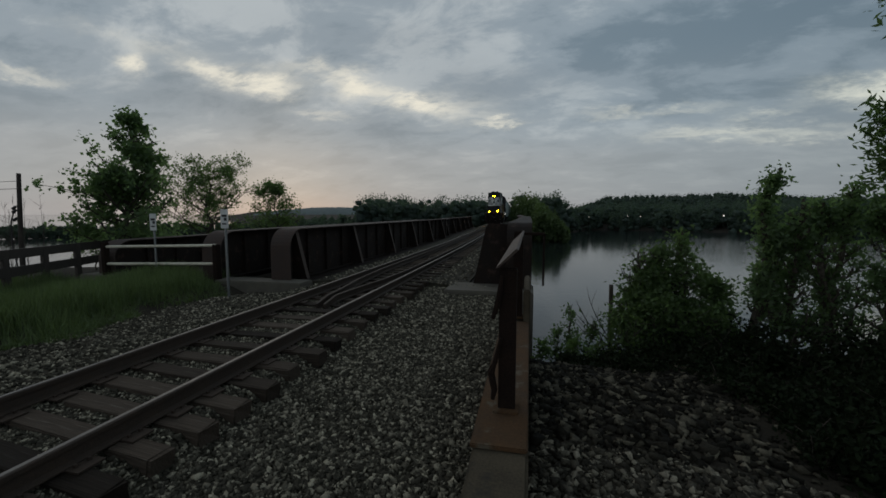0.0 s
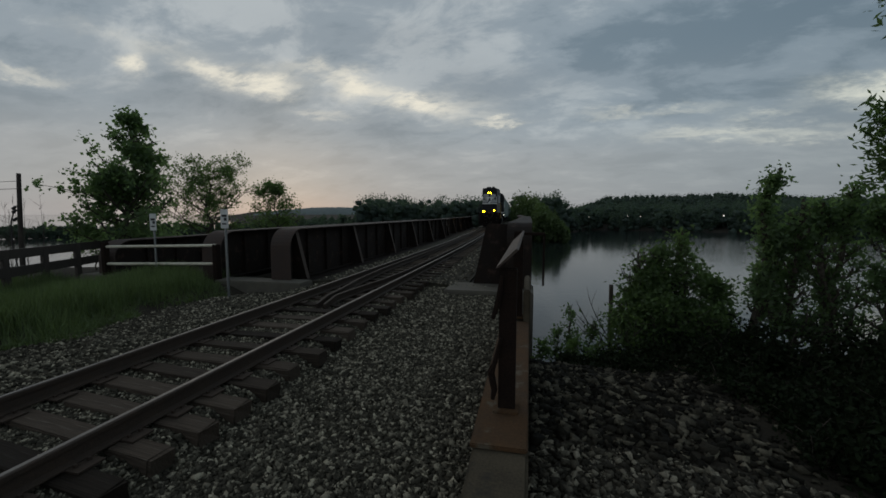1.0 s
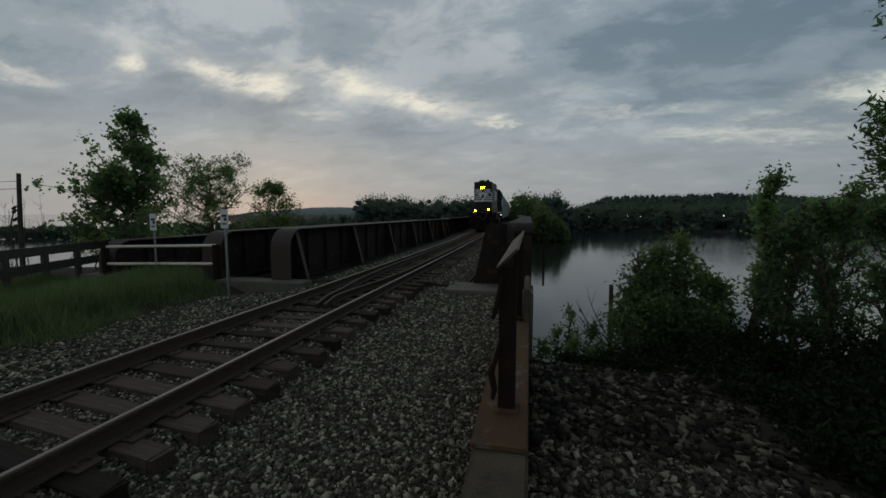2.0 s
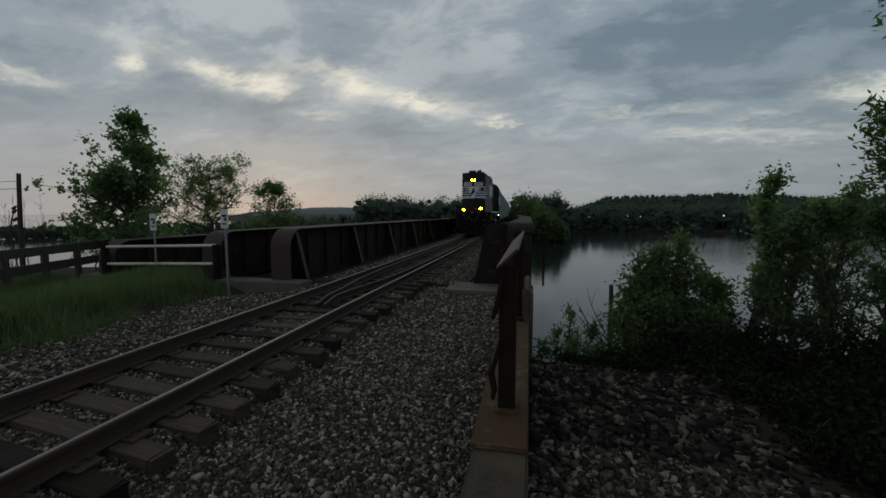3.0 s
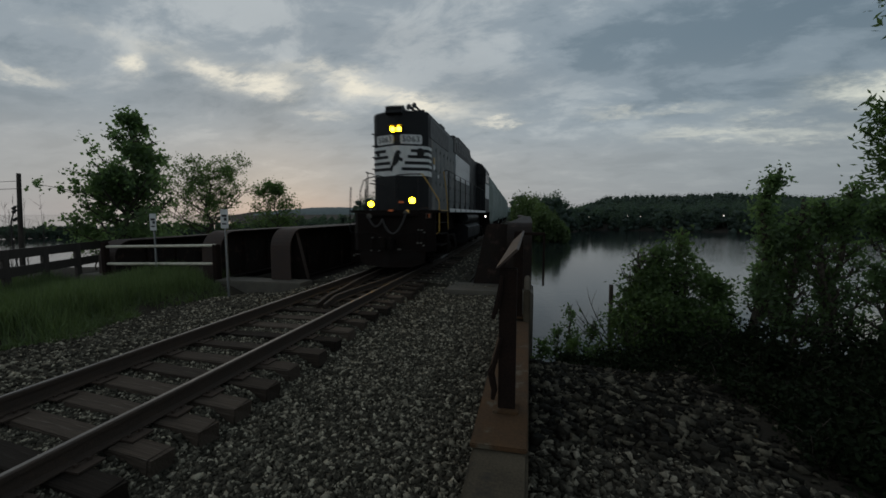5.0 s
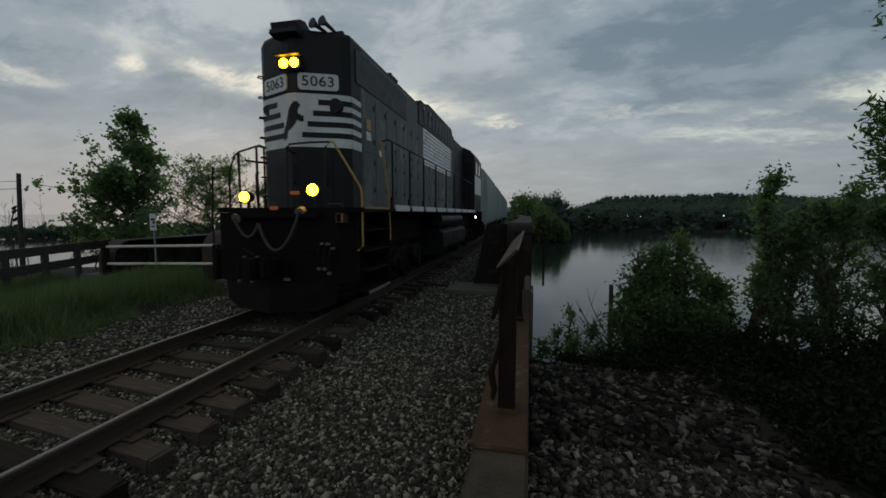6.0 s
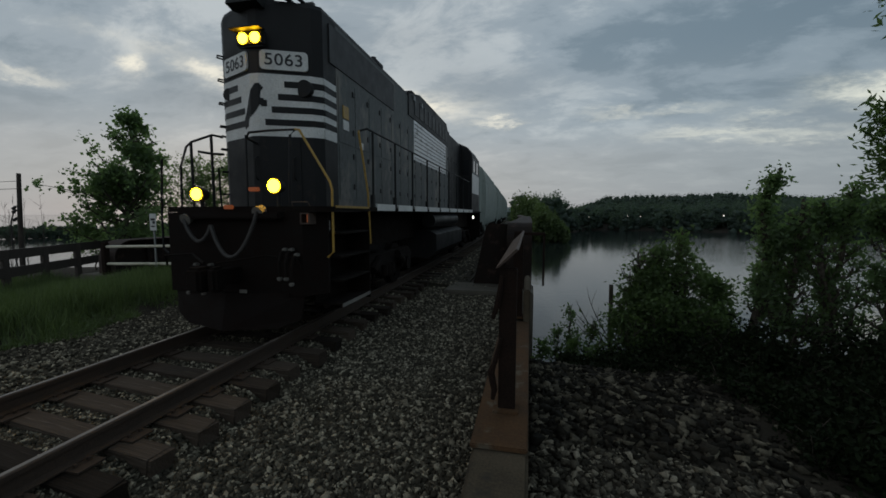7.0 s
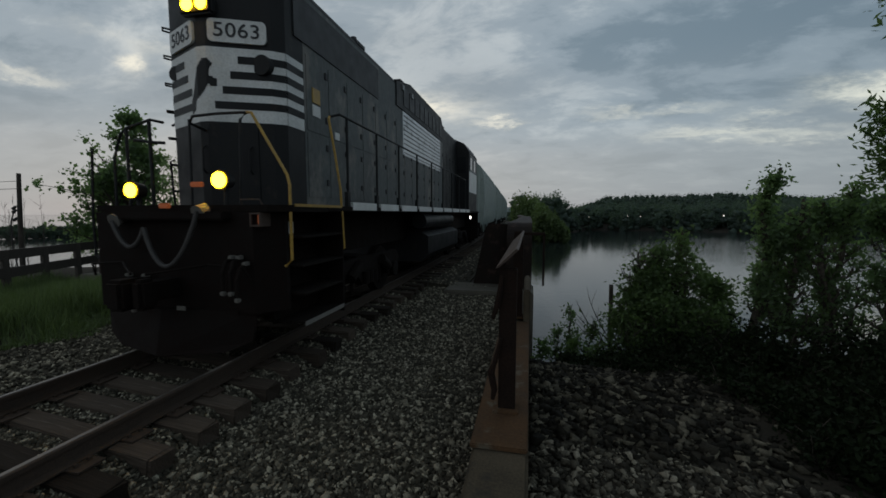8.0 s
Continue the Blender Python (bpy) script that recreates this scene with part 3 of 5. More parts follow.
# ---- bridge ----
def girder(x, y0, y1, top, inner, label, brackets=True, turn=0.0, end_plate=False):
    """A through plate girder: web, flanges, a round end, stiffeners and knee brackets to its inner side."""
    g = thing("bridge_girder", label, "bridge girder", "bridge girders", m=pose(x, y0, 0, 0, 0, turn))
    L, base, R = y1 - y0, -0.34, 0.62
    arc = [(R - R * math.cos(a), top - R + R * math.sin(a)) for a in [math.pi / 2 * k / 8 for k in range(9)]]
    out = [(0, base)] + arc + [(L, top), (L, base)]
    part("web", prism(bmesh.new(), [(p[0], p[1]) for p in out], "x", -0.012, 0.012), M_GIRDER, g)
    # top flange, which bends down round the end
    path = [(0.0, base)] + arc + [(L, top)]
    bm = bmesh.new()
    w, th = 0.34, 0.035
    rings = []
    for i, (yy, zz) in enumerate(path):
        a, b = path[max(i - 1, 0)], path[min(i + 1, len(path) - 1)]
        d = Vector((b[0] - a[0], b[1] - a[1])).normalized()
        nrm = Vector((-d.y, d.x))
        rings.append([bm.verts.new(v) for v in ((-w, yy, zz), (w, yy, zz), (w, yy + nrm.x * th, zz + nrm.y * th), (-w, yy + nrm.x * th, zz + nrm.y * th))])
    for a, b in zip(rings, rings[1:]):
        for k in range(4):
            bm.faces.new((a[k], a[(k + 1) % 4], b[(k + 1) % 4], b[k]))
    bm.faces.new(rings[0])
    bm.faces.new(rings[-1])
    bmesh.ops.recalc_face_normals(bm, faces=bm.faces[:])
    # lit rust tone, or the shaded girder tone on the girder with end plate
    part("flange", bm, M_GIRDER if end_plate else M_FLANGE_LIT, g, "rounded riveted flange")
    part("bottom_flange", boxed(-0.22, 0.22, 0, L, base - 0.04, base), M_GIRDER, g)
    k = 0
    if end_plate:
        part("end_plate", prism(bmesh.new(), [(0.03 * inner, base), (1.36 * inner, base), (1.30 * inner, base + 0.2), (0.98 * inner, top - 0.10), (0.90 * inner, top), (0.03 * inner, top - 0.03)], "y", 0.62, 0.645), M_GIRDER, g, "broad rusty end plate")
        k = 1
    while 0.9 + 4.3 * k < L and brackets:
        yy = 0.55 + 4.3 * k
        w2 = 0.58 * inner
        part("knee_bracket", prism(bmesh.new(), [(0.03 * inner, base), (w2, base), (w2 * 0.92, base + 0.12), (0.20 * inner, top - 0.03), (0.03 * inner, top - 0.03)], "y", yy, yy + 0.02), M_GIRDER, g)
        bm = bmesh.new()
        lo, hi = Vector((w2, yy, base)), Vector((0.19 * inner, yy, top - 0.02))
        nrm = Vector((hi.z - lo.z, 0, -(hi.x - lo.x))).normalized() * 0.012 * inner
        vs = []
        for p in (lo, hi):
            for dy in (-0.07, 0.09):
                for s in (0, 1):
                    vs.append(bm.verts.new(p + Vector((0, dy, 0)) + nrm * s))
        bmesh.ops.convex_hull(bm, input=vs)
        part("bracket_flange", bm, M_HANDRAIL, g)
        k += 1
    k = 0
    while 1.6 + 1.275 * k < L:
        yy = 1.4 + 1.275 * k
        part("stiffener", boxed(-0.10, 0.10, yy, yy + 0.018, base, top - 0.02), M_GIRDER, g)
        k += 1
    return g


girder(TRACK_X + 3.95, 10.95, 36.0, 1.48, -1, "dark rusty steel plate girder with a rounded end, beside the track", end_plate=True)
girder(TRACK_X - 3.34, 10.9, 36.0, 1.26, 1, "dark rusty plate girder with rounded end and sloping brackets")
girder(-9.95, 10.75, 36.0, 1.16, 1, "dark rusty girder of the disused neighbouring bridge", brackets=False)
girder(-14.2, 10.75, 36.0, 0.80, 1, "dark rusty outer girder of the disused neighbouring bridge", brackets=False)
HEAD = math.degrees(CURVE_LEN / CURVE_R)
for off, top, inner in ((3.95, 1.48, -1), (-3.34, 1.26, 1)):
    p = on_track(36.4, off)
    girder(p.x, p.y, p.y + 25.0, top, inner, "dark rusty girder of the second bridge span", turn=HEAD)
p = on_track(36.4)
deck = part("bridge_deck", boxed(-3.3, 3.9, 0, 25.0, -0.62, -0.42), M_GIRDER, None)
deck.matrix_basis = pose(p.x, p.y, 0, 0, 0, HEAD)
tagged(deck, "steel floor of the second bridge span", "bridge deck", kind="structure")
bm = bmesh.new()
box(bm, TRACK_X - 3.3, TRACK_X + 3.9, 11.15, 36, -0.62, -0.42)
tagged(part("bridge_deck", bm, M_GIRDER, None), "steel bridge floor carrying the ballast", "bridge deck", kind="structure")
bm = bmesh.new()
box(bm, -13.9, -10.2, 12.2, 36, -0.62, -0.42)
tagged(part("disused_bridge_deck", bm, M_GIRDER, None), "steel floor of the disused bridge", "bridge deck", kind="structure")
for x0, x1 in ((TRACK_X + 1.95, TRACK_X + 4.35), (-9.6, -6.6), (-15.0, -13.0)):
    tagged(part("abutment", boxed(x0, x1, 10.4, 11.7 if x0 > TRACK_X else 11.1, -2.2, -0.30, 0.03), M_CONCRETE, None), "grey concrete bearing block of the bridge", "abutment", kind="structure")
tagged(part("pier", boxed(-15, 0.2, 35, 38, -7, -0.64, 0.05), M_CONCRETE, None), "concrete bridge pier standing in the lake", "bridge pier", kind="structure")


# ---- parapet wall with its railing ----
wall = thing("parapet_wall", "low concrete retaining wall with a rusty steel cap", "wall", kind="structure")
part("concrete_beam", boxed(-0.36, 0.02, -6.0, 6.4, -1.4, 0.165, 0.02), M_STAINED, wall)
part("steel_cap", boxed(-0.375, 0.015, 2.56, 5.75, 0.168, 0.20, 0.008), M_RUSTPLATE, wall, "rust-stained steel cap plate")
part("end_block", boxed(-0.07, 0.03, 5.8, 7.2, -1.2, 0.66, 0.02), M_STAINED, wall, "upright concrete end block")
railing = thing("bridge_railing", "rusty steel angle railing bolted to the wall", "railing")
for y, top in ((3.06, 1.34), (5.95, 1.50)):
    bm = prism(bmesh.new(), [(-0.222, y), (-0.088, y), (-0.088, y + 0.112), (-0.222, y + 0.112), (-0.222, y + 0.10), (-0.10, y + 0.10), (-0.10, y + 0.012), (-0.222, y + 0.012)], "z", 0.2, top)
    post = part("post", bm, M_POST, railing)
    part("base_plate", boxed(-0.26, -0.06, y - 0.05, y + 0.16, 0.201, 0.222, 0.004), M_RUSTPLATE, post)
bm = bmesh.new()
prism(bm, [(-0.245, 1.36), (-0.225, 1.36), (-0.075, 1.50), (-0.095, 1.51)], "y", 2.96, 6.2)
part("handrail", bm, M_HANDRAIL, railing, "tilted steel angle handrail")
for pts, w in (([(-0.20, 1.29), (-0.21, 1.20), (-0.235, 1.06), (-0.268, 0.95)], (0.016, 0.022, 0.026, 0.016)),
               ([(-0.205, 0.80), (-0.246, 0.61), (-0.278, 0.52), (-0.250, 0.38), (-0.262, 0.30)], (0.014, 0.022, 0.030, 0.026, 0.016))):
    part("torn_strip", pipe(bmesh.new(), [(x, 3.04, z) for x, z in pts], list(w), 6), M_POST, railing, "torn rusty steel strip")
part("hanging_bracket", box(boxed(-0.2, 0.22, 5.98, 6.02, 1.45, 1.49), 0.195, 0.225, 5.98, 6.02, 0.70, 1.46), M_POST, railing, "bent dark bracket arm")


# ---- locomotive ----
M_CASTING = mat("worn_casting", (0.17, 0.16, 0.14), (0.10, 0.09, 0.08), 0.85, 0, 8, 50, 0.3)
# even near-black red-brown for the pilot and plow
M_PILOT = mat("pilot_red_black", (0.011, 0.006, 0.0045), (0.006, 0.004, 0.003), 0.85, 0, 3, 40, 0.1, 0.3, spec=0.2)
NOSE = ((-0.93, 1.05), (-0.80, 0.93), (-0.07, 0.60), (0.07, 0.60), (0.80, 0.93), (0.93, 1.05))
AXLES = []


def nose_at(u):
    """How far back the nose's face stands at u metres from the middle."""
    for (x0, y0), (x1, y1) in zip(NOSE, NOSE[1:]):
        if x0 <= u <= x1:
            return y0 + (y1 - y0) * (u - x0) / (x1 - x0)
    return NOSE[0][1]


def nose_patch(bm, u0, u1, z0, z1, proud):
    """A thin plate that lies on the folded nose."""
    us = sorted({u0, u1, *[x for x, _ in NOSE if u0 < x < u1]})
    for a, b in zip(us, us[1:]):
        ya, yb = nose_at(a), nose_at(b)
        vs = [bm.verts.new(v) for v in ((a, ya + 0.01, z0), (b, yb + 0.01, z0), (b, yb + 0.01, z1), (a, ya + 0.01, z1),
                                        (a, ya - proud, z0), (b, yb - proud, z0), (b, yb - proud, z1), (a, ya - proud, z1))]
        for f in ((0, 1, 2, 3), (7, 6, 5, 4), (0, 4, 5, 1), (1, 5, 6, 2), (2, 6, 7, 3), (3, 7, 4, 0)):
            bm.faces.new([vs[i] for i in f])
    bmesh.ops.remove_doubles(bm, verts=bm.verts[:], dist=0.0001)
    bmesh.ops.recalc_face_normals(bm, faces=bm.faces[:])
    return bm


def letters(name, text, size, material, parent, m):
    """Raised characters as one mesh."""
    cu = bpy.data.curves.new(name, "FONT")
    cu.body, cu.size, cu.extrude, cu.align_x, cu.align_y = text, size, 0.004, "CENTER", "CENTER"
    cu.offset = 0.002
    tmp = bpy.data.objects.new(name, cu)
    scene.collection.objects.link(tmp)
    me = bpy.data.meshes.new_from_object(tmp.evaluated_get(bpy.context.evaluated_depsgraph_get()))
    bpy.data.objects.remove(tmp)
    me.materials.clear()
    me.materials.append(material)
    ob = new(name, me)
    ob.parent = parent
    ob.matrix_basis = m
    return ob


def wheelset(parent, y, r, half=0.7525):
    bm = bmesh.new()
    for sx in (-1, 1):
        for rad, w0, w1 in ((r, -0.06, 0.07), (r + 0.028, -0.09, -0.06), (r * 0.45, 0.05, 0.11)):
            rod(bm, (sx * (half + w0), 0, 0), (sx * (half + w1), 0, 0), rad, seg=24)
        for k in range(5):
            a = k * 2 * math.pi / 5
            rod(bm, (sx * (half + 0.065), r * 0.66 * math.cos(a), r * 0.66 * math.sin(a)), (sx * (half + 0.078), r * 0.66 * math.cos(a), r * 0.66 * math.sin(a)), 0.07, seg=8)
    rod(bm, (-half, 0, 0), (half, 0, 0), 0.09, seg=12)
    ob = part("wheelset", bm, M_UNDER, parent, "dark steel wheels on an axle")
    AXLES.append((ob, (0, y, r), r))
    return ob


def truck(parent, y, base=2.74, r=0.508):
    """A two-axle truck: side frames with hung springs, and its wheelsets."""
    bm = bmesh.new()
    h = base / 2
    for sx in (-1, 1):
        a, b = sorted((sx * 0.96, sx * 1.10))
        prism(bm, [(y - h - 0.55, 0.72), (y - h - 0.3, 0.92), (y + h + 0.3, 0.92), (y + h + 0.55, 0.72), (y + h + 0.25, 0.42), (y + h - 0.25, 0.42),
                   (y + h - 0.4, 0.68), (y + 0.5, 0.62), (y + 0.3, 0.40), (y - 0.3, 0.40), (y - 0.5, 0.62), (y - h + 0.4, 0.68), (y - h + 0.25, 0.42), (y - h - 0.25, 0.42)], "x", a, b)
        for dy in (-h, h):
            rod(bm, (sx * 1.09, y + dy, r), (sx * 1.20, y + dy, r), 0.17, seg=14)
            rod(bm, (sx * 1.06, y + dy * 0.5, 0.70), (sx * 1.06, y + dy * 0.5, 0.28), 0.035)
        for dy in (-0.22, 0, 0.22):
            rod(bm, (sx * 1.13, y + dy, 0.42), (sx * 1.13, y + dy, 0.66), 0.085, seg=10)
        rod(bm, (sx * 1.16, y - 0.55, 0.82), (sx * 1.16, y - 0.95, 0.62), 0.10, seg=10)
        rod(bm, (sx * 1.16, y + 0.55, 0.82), (sx * 1.16, y + 0.95, 0.62), 0.10, seg=10)
    box(bm, -0.96, 0.96, y - 0.25, y + 0.25, 0.5, 0.95)
    t = part("truck", bm, M_UNDER, parent, "black two-axle truck with coil springs")
    wheelset(t, y - h, r)
    wheelset(t, y + h, r)
    return t


def make_locomotive():
    lo = thing("locomotive", "black high-hood diesel locomotive with white nose stripes and lit headlights", "locomotive")
    TOP, DECK = 5.05, 1.88
    # hood: folded nose, rounded shoulders
    bm = bmesh.new()
    def ring(y_of, k, z):
        return [bm.verts.new((x * k, y_of(x), z)) for x, _ in NOSE] + [bm.verts.new((0.93 * k, 14.0, z)), bm.verts.new((-0.93 * k, 14.0, z))]
    r0, r1, r2, r3 = ring(nose_at, 1, DECK), ring(nose_at, 1, TOP - 0.09), ring(lambda x: nose_at(x) + 0.02, 0.97, TOP - 0.02), ring(lambda x: nose_at(x) + 0.07, 0.90, TOP)
    for a, b in ((r0, r1), (r1, r2), (r2, r3)):
        for k in range(len(a)):
            bm.faces.new((a[k], a[(k + 1) % len(a)], b[(k + 1) % len(b)], b[k]))
    bm.faces.new(r3)
    bm.faces.new(r0[::-1])
    bmesh.ops.recalc_face_normals(bm, faces=bm.faces[:])
    hood = part("hood", bm, M_LOCO, lo)
    # white band with dark stripes on the nose
    part("nose_band", nose_patch(bmesh.new(), -0.93, 0.93, 2.98, 3.93, 0.004), M_WHITE, hood, "white painted nose band")
    for k in range(4):
        z = 3.78 - k * 0.195
        u = 0.42 - 0.09 * k
        for a, b in ((u, 0.93), (-0.93, -u)):
            part("nose_stripe", nose_patch(bmesh.new(), a, b, z - 0.048, z + 0.048, 0.009), M_LOCO, hood, "black stripe on the nose")
    for sx in (-1, 1):
        bm = bmesh.new()
        box(bm, min(sx * 0.925, sx * 0.936), max(sx * 0.925, sx * 0.936), 1.06, 1.46, 2.98, 3.93)
        part("nose_band_side", bm, M_WHITE, hood, "white painted band end")
        for k in range(4):
            z = 3.78 - k * 0.195
            part("nose_stripe", boxed(min(sx * 0.93, sx * 0.941), max(sx * 0.93, sx * 0.941), 1.055, 1.465, z - 0.048, z + 0.048), M_LOCO, hood)
    # the emblem: a rearing dark shape, laid over the fold in narrow strips
    shape = [(0.02, 3.79), (0.09, 3.77), (0.14, 3.71), (0.10, 3.66), (0.09, 3.57), (0.18, 3.52), (0.18, 3.42), (0.08, 3.45), (0.03, 3.38), (-0.05, 3.30), (-0.13, 3.26),
             (-0.17, 3.13), (-0.24, 3.11), (-0.25, 3.26), (-0.17, 3.40), (-0.13, 3.53), (-0.07, 3.68)]
    bm = bmesh.new()
    for k in range(27):
        z = 3.118 + 0.025 * k
        cuts = sorted(a[0] + (b[0] - a[0]) * (z - a[1]) / (b[1] - a[1]) for a, b in zip(shape, shape[1:] + shape[:1]) if (a[1] - z) * (b[1] - z) < 0)
        for u0, u1 in zip(cuts[::2], cuts[1::2]):
            nose_patch(bm, u0, u1, z - 0.0125, z + 0.0125, 0.010)
    part("emblem", bm, M_LOCO, hood, "dark curved emblem shape")
    for sx in (-1, 1):
        bm = bmesh.new()
        y = nose_at(0.70 * sx)
        rod(bm, (0.70 * sx, y - (0.05 if sx > 0 else 0.015), 3.73), (0.70 * sx, y + 0.05, 3.73), 0.13 if sx > 0 else 0.10, seg=20)
        part("class_light", bm, M_LOCO, hood, "round black light housing")
        # number boards
        slope = (nose_at(0.76) - nose_at(0.10)) / 0.66
        ang = math.degrees(math.atan(slope)) * sx
        yc = nose_at(0.44) - 0.034
        hw, hh, cr = 0.355, 0.145, 0.06
        outline = [(cx + cr * math.cos(a), cz + cr * math.sin(a)) for cx, cz, a0 in ((hw - cr, hh - cr, 0), (cr - hw, hh - cr, 1), (cr - hw, cr - hh, 2), (hw - cr, cr - hh, 3))
                   for a in [(a0 + q / 4) * math.pi / 2 for q in range(5)]]
        bm = prism(bmesh.new(), outline, "y", -0.002, 0.05)
        bmesh.ops.transform(bm, matrix=pose(0.44 * sx, yc, 4.13, 0, 0, ang), verts=bm.verts[:])
        bd = part("number_board", bm, M_WHITE, hood, "white rounded number board")
        for k, ch in enumerate("5063"):
            letters("numeral", ch, 0.25, M_INK, bd, pose(0.44 * sx, yc - 0.004, 4.13, 90, 0, ang) @ Matrix.Translation(((k - 1.5) * 0.148, 0, 0)) @ Matrix.Diagonal((1.12, 1, 1, 1)))
    # twin headlights
    hl = part("headlight", boxed(-0.24, 0.24, 0.52, 0.64, 4.30, 4.54, 0.03), M_LOCO, lo, "black twin headlight housing")
    # added plate, keeps the headlights from lighting the box above
    part("brow", boxed(-0.26, 0.26, 0.40, 0.56, 4.525, 4.545, 0.004), M_LOCO, hl, "black plate added over the headlights to stop light going up")
    for x in (-0.105, 0.105):
        bm = bmesh.new()
        rod(bm, (x, 0.505, 4.42), (x, 0.535, 4.42), 0.078, seg=20)
        part("lens", bm, M_LAMP, hl, "glowing yellow headlight lens")
    # nose door and its frame, below the band
    part("nose_door", nose_patch(bmesh.new(), -0.05, 0.62, 1.84, 2.92, 0.018), M_LOCO, lo, "black nose door")
    for x in (0.02, 0.55):
        bm = bmesh.new()
        pipe(bm, [(x, nose_at(x) - 0.02, 2.3), (x, nose_at(x) - 0.08, 2.34), (x, nose_at(x) - 0.08, 2.62), (x, nose_at(x) - 0.02, 2.66)], 0.013, 6)
        part("grab_iron", bm, M_LOCO, lo)
    bm = bmesh.new()
    pipe(bm, [(0.02, 0.58, 2.86), (0.02, 0.34, 2.90), (0.10, 0.30, 2.97), (0.45, 0.32, 2.99), (0.86, 0.34, 2.99)], 0.018, 8)
    rod(bm, (0.03, 0.32, 2.94), (0.03, 0.30, 1.86), 0.016)
    part("nose_handrail", bm, M_LOCO, lo, "black handrail across the nose")
    # grab irons up the nose's left edge
    for k in range(7):
        z = 2.1 + 0.38 * k
        bm = bmesh.new()
        pipe(bm, [(-0.84, 0.98, z), (-0.90, 0.90, z), (-0.98, 0.98, z), (-0.94, 1.06, z)], 0.014, 6)
        part("grab_iron", bm, M_LOCO, lo)
    # faded side sheets, doors, latches, radiator screens
    for sx in (-1, 1):
        def slab(name, y0, y1, z0, z1, proud, material, label="", par=None, bev=0.0):
            a, b = sorted((sx * 0.92, sx * (0.93 + proud)))
            return part(name, boxed(a, b, y0, y1, z0, z1, bev), material, par or lo, label)
        slab("side_sheet", 1.47, 11.0, 1.9, 4.94, 0.004, M_LOCO_SIDE, "faded grey-black side sheet")
        y = 1.53
        while y < 13.3:
            w = 0.66
            for z0, z1 in ((2.02, 2.98), (3.02, 4.12)):
                d = slab("hood_door", y, y + w, z0, z1, 0.011, M_LOCO_SIDE if y < 10.4 else M_LOCO, "" if y < 10.4 else "black hood door", None, 0.004)
                a, b = sorted((sx * 0.940, sx * 0.960))
                for zz in ((z0 + 0.2), (z1 - 0.2)):
                    part("latch", boxed(a, b, y + w - 0.11, y + w - 0.04, zz, zz + 0.10, 0.004), M_INK, d, "black door latch")
            y += w + 0.02
        for y0, y1 in ((1.24, 4.42),):
            slab("radiator_screen", y0, y1, 4.25, 4.86, 0.02, M_INK, "dark radiator screen")
        pan = slab("air_panel", 6.1, 10.5, 3.30, 4.42, 0.026, M_ALU, "pale bare metal louvered panel", None, 0.006)
        for q in range(9):
            zz = 3.36 + q * 0.118
            part("louver", boxed(min(sx * 0.955, sx * 0.966), max(sx * 0.955, sx * 0.966), 6.18, 10.42, zz, zz + 0.02), M_LOCO_SIDE, pan)
        slab("notice_plate", 1.68, 1.90, 3.46, 3.68, 0.026, M_YELLOW, "yellow warning plate")
        slab("notice_plate", 1.68, 1.90, 3.26, 3.43, 0.026, M_WHITE, "white notice plate")
        slab("notice_plate", 2.38, 2.54, 3.03, 3.15, 0.024, M_WHITE, "small white notice plate")
        # dynamic brake bulge
        a, b = sorted((sx * 0.90, sx * 0.962))
        br = part("brake_hatch", prism(bmesh.new(), [(5.6, 4.44), (5.6, 5.02), (6.75, 5.27), (10.6, 5.27), (10.9, 5.04), (10.9, 4.44)], "x", a, b), M_LOCO, lo, "black dynamic brake bulge")
        for q in range(9):
            yy = 6.15 + q * 0.52
            part("grille", boxed(min(sx * 0.95, sx * 0.974), max(sx * 0.95, sx * 0.974), yy, yy + 0.42, 4.56, 5.02), M_INK, br)
        for yy in (6.0, 6.8):
            part("lifting_lug", boxed(min(sx * 0.95, sx * 1.0), max(sx * 0.95, sx * 1.0), yy, yy + 0.14, 4.92, 5.06, 0.01), M_GALV, br, "grey lifting lug")
    part("brake_roof", boxed(-0.9, 0.9, 6.2, 10.7, 4.9, 5.275, 0.05), M_LOCO, lo)
    # cab behind the hood, and the short hood
    bm = bmesh.new()
    prism(bm, [(-1.5, DECK), (1.5, DECK), (1.5, 4.56), (1.28, 4.90), (0.85, 5.10), (-0.85, 5.10), (-1.28, 4.90), (-1.5, 4.56)], "y", 14.0, 16.7)
    cab = part("cab", bm, M_LOCO, lo, "black driving cab")
    for sx in (-1, 1):
        part("cab_panel", boxed(min(sx * 1.49, sx * 1.506), max(sx * 1.49, sx * 1.506), 14.1, 16.6, 2.75, 3.70), M_WHITE, cab, "pale painted cab side panel")
        for y0, y1 in ((14.3, 15.1), (15.4, 16.2)):
            a, b = sorted((sx * 1.495, sx * 1.512))
            w = part("cab_window", boxed(a, b, y0, y1, 3.78, 4.36, 0.01), M_GLASSDARK, cab, "dark side window")
            bm = bmesh.new()
            a, b = sorted((sx * 1.50, sx * 1.53))
            for q in ((y0 - 0.05, y0, 3.73, 4.41), (y1, y1 + 0.05, 3.73, 4.41), (y0, y1, 3.73, 3.78), (y0, y1, 4.36, 4.41)):
                box(bm, a, b, *q)
            part("window_frame", bm, M_GALV, w)
        a, b = sorted((sx * 0.98, sx * 1.36))
        part("front_window", boxed(a, b, 13.985, 14.002, 3.6, 4.3, 0.005), M_GLASSDARK, cab, "dark front window")
    part("short_hood", boxed(-0.93, 0.93, 16.7, 17.5, DECK, 4.95, 0.08), M_LOCO, lo, "black short hood")
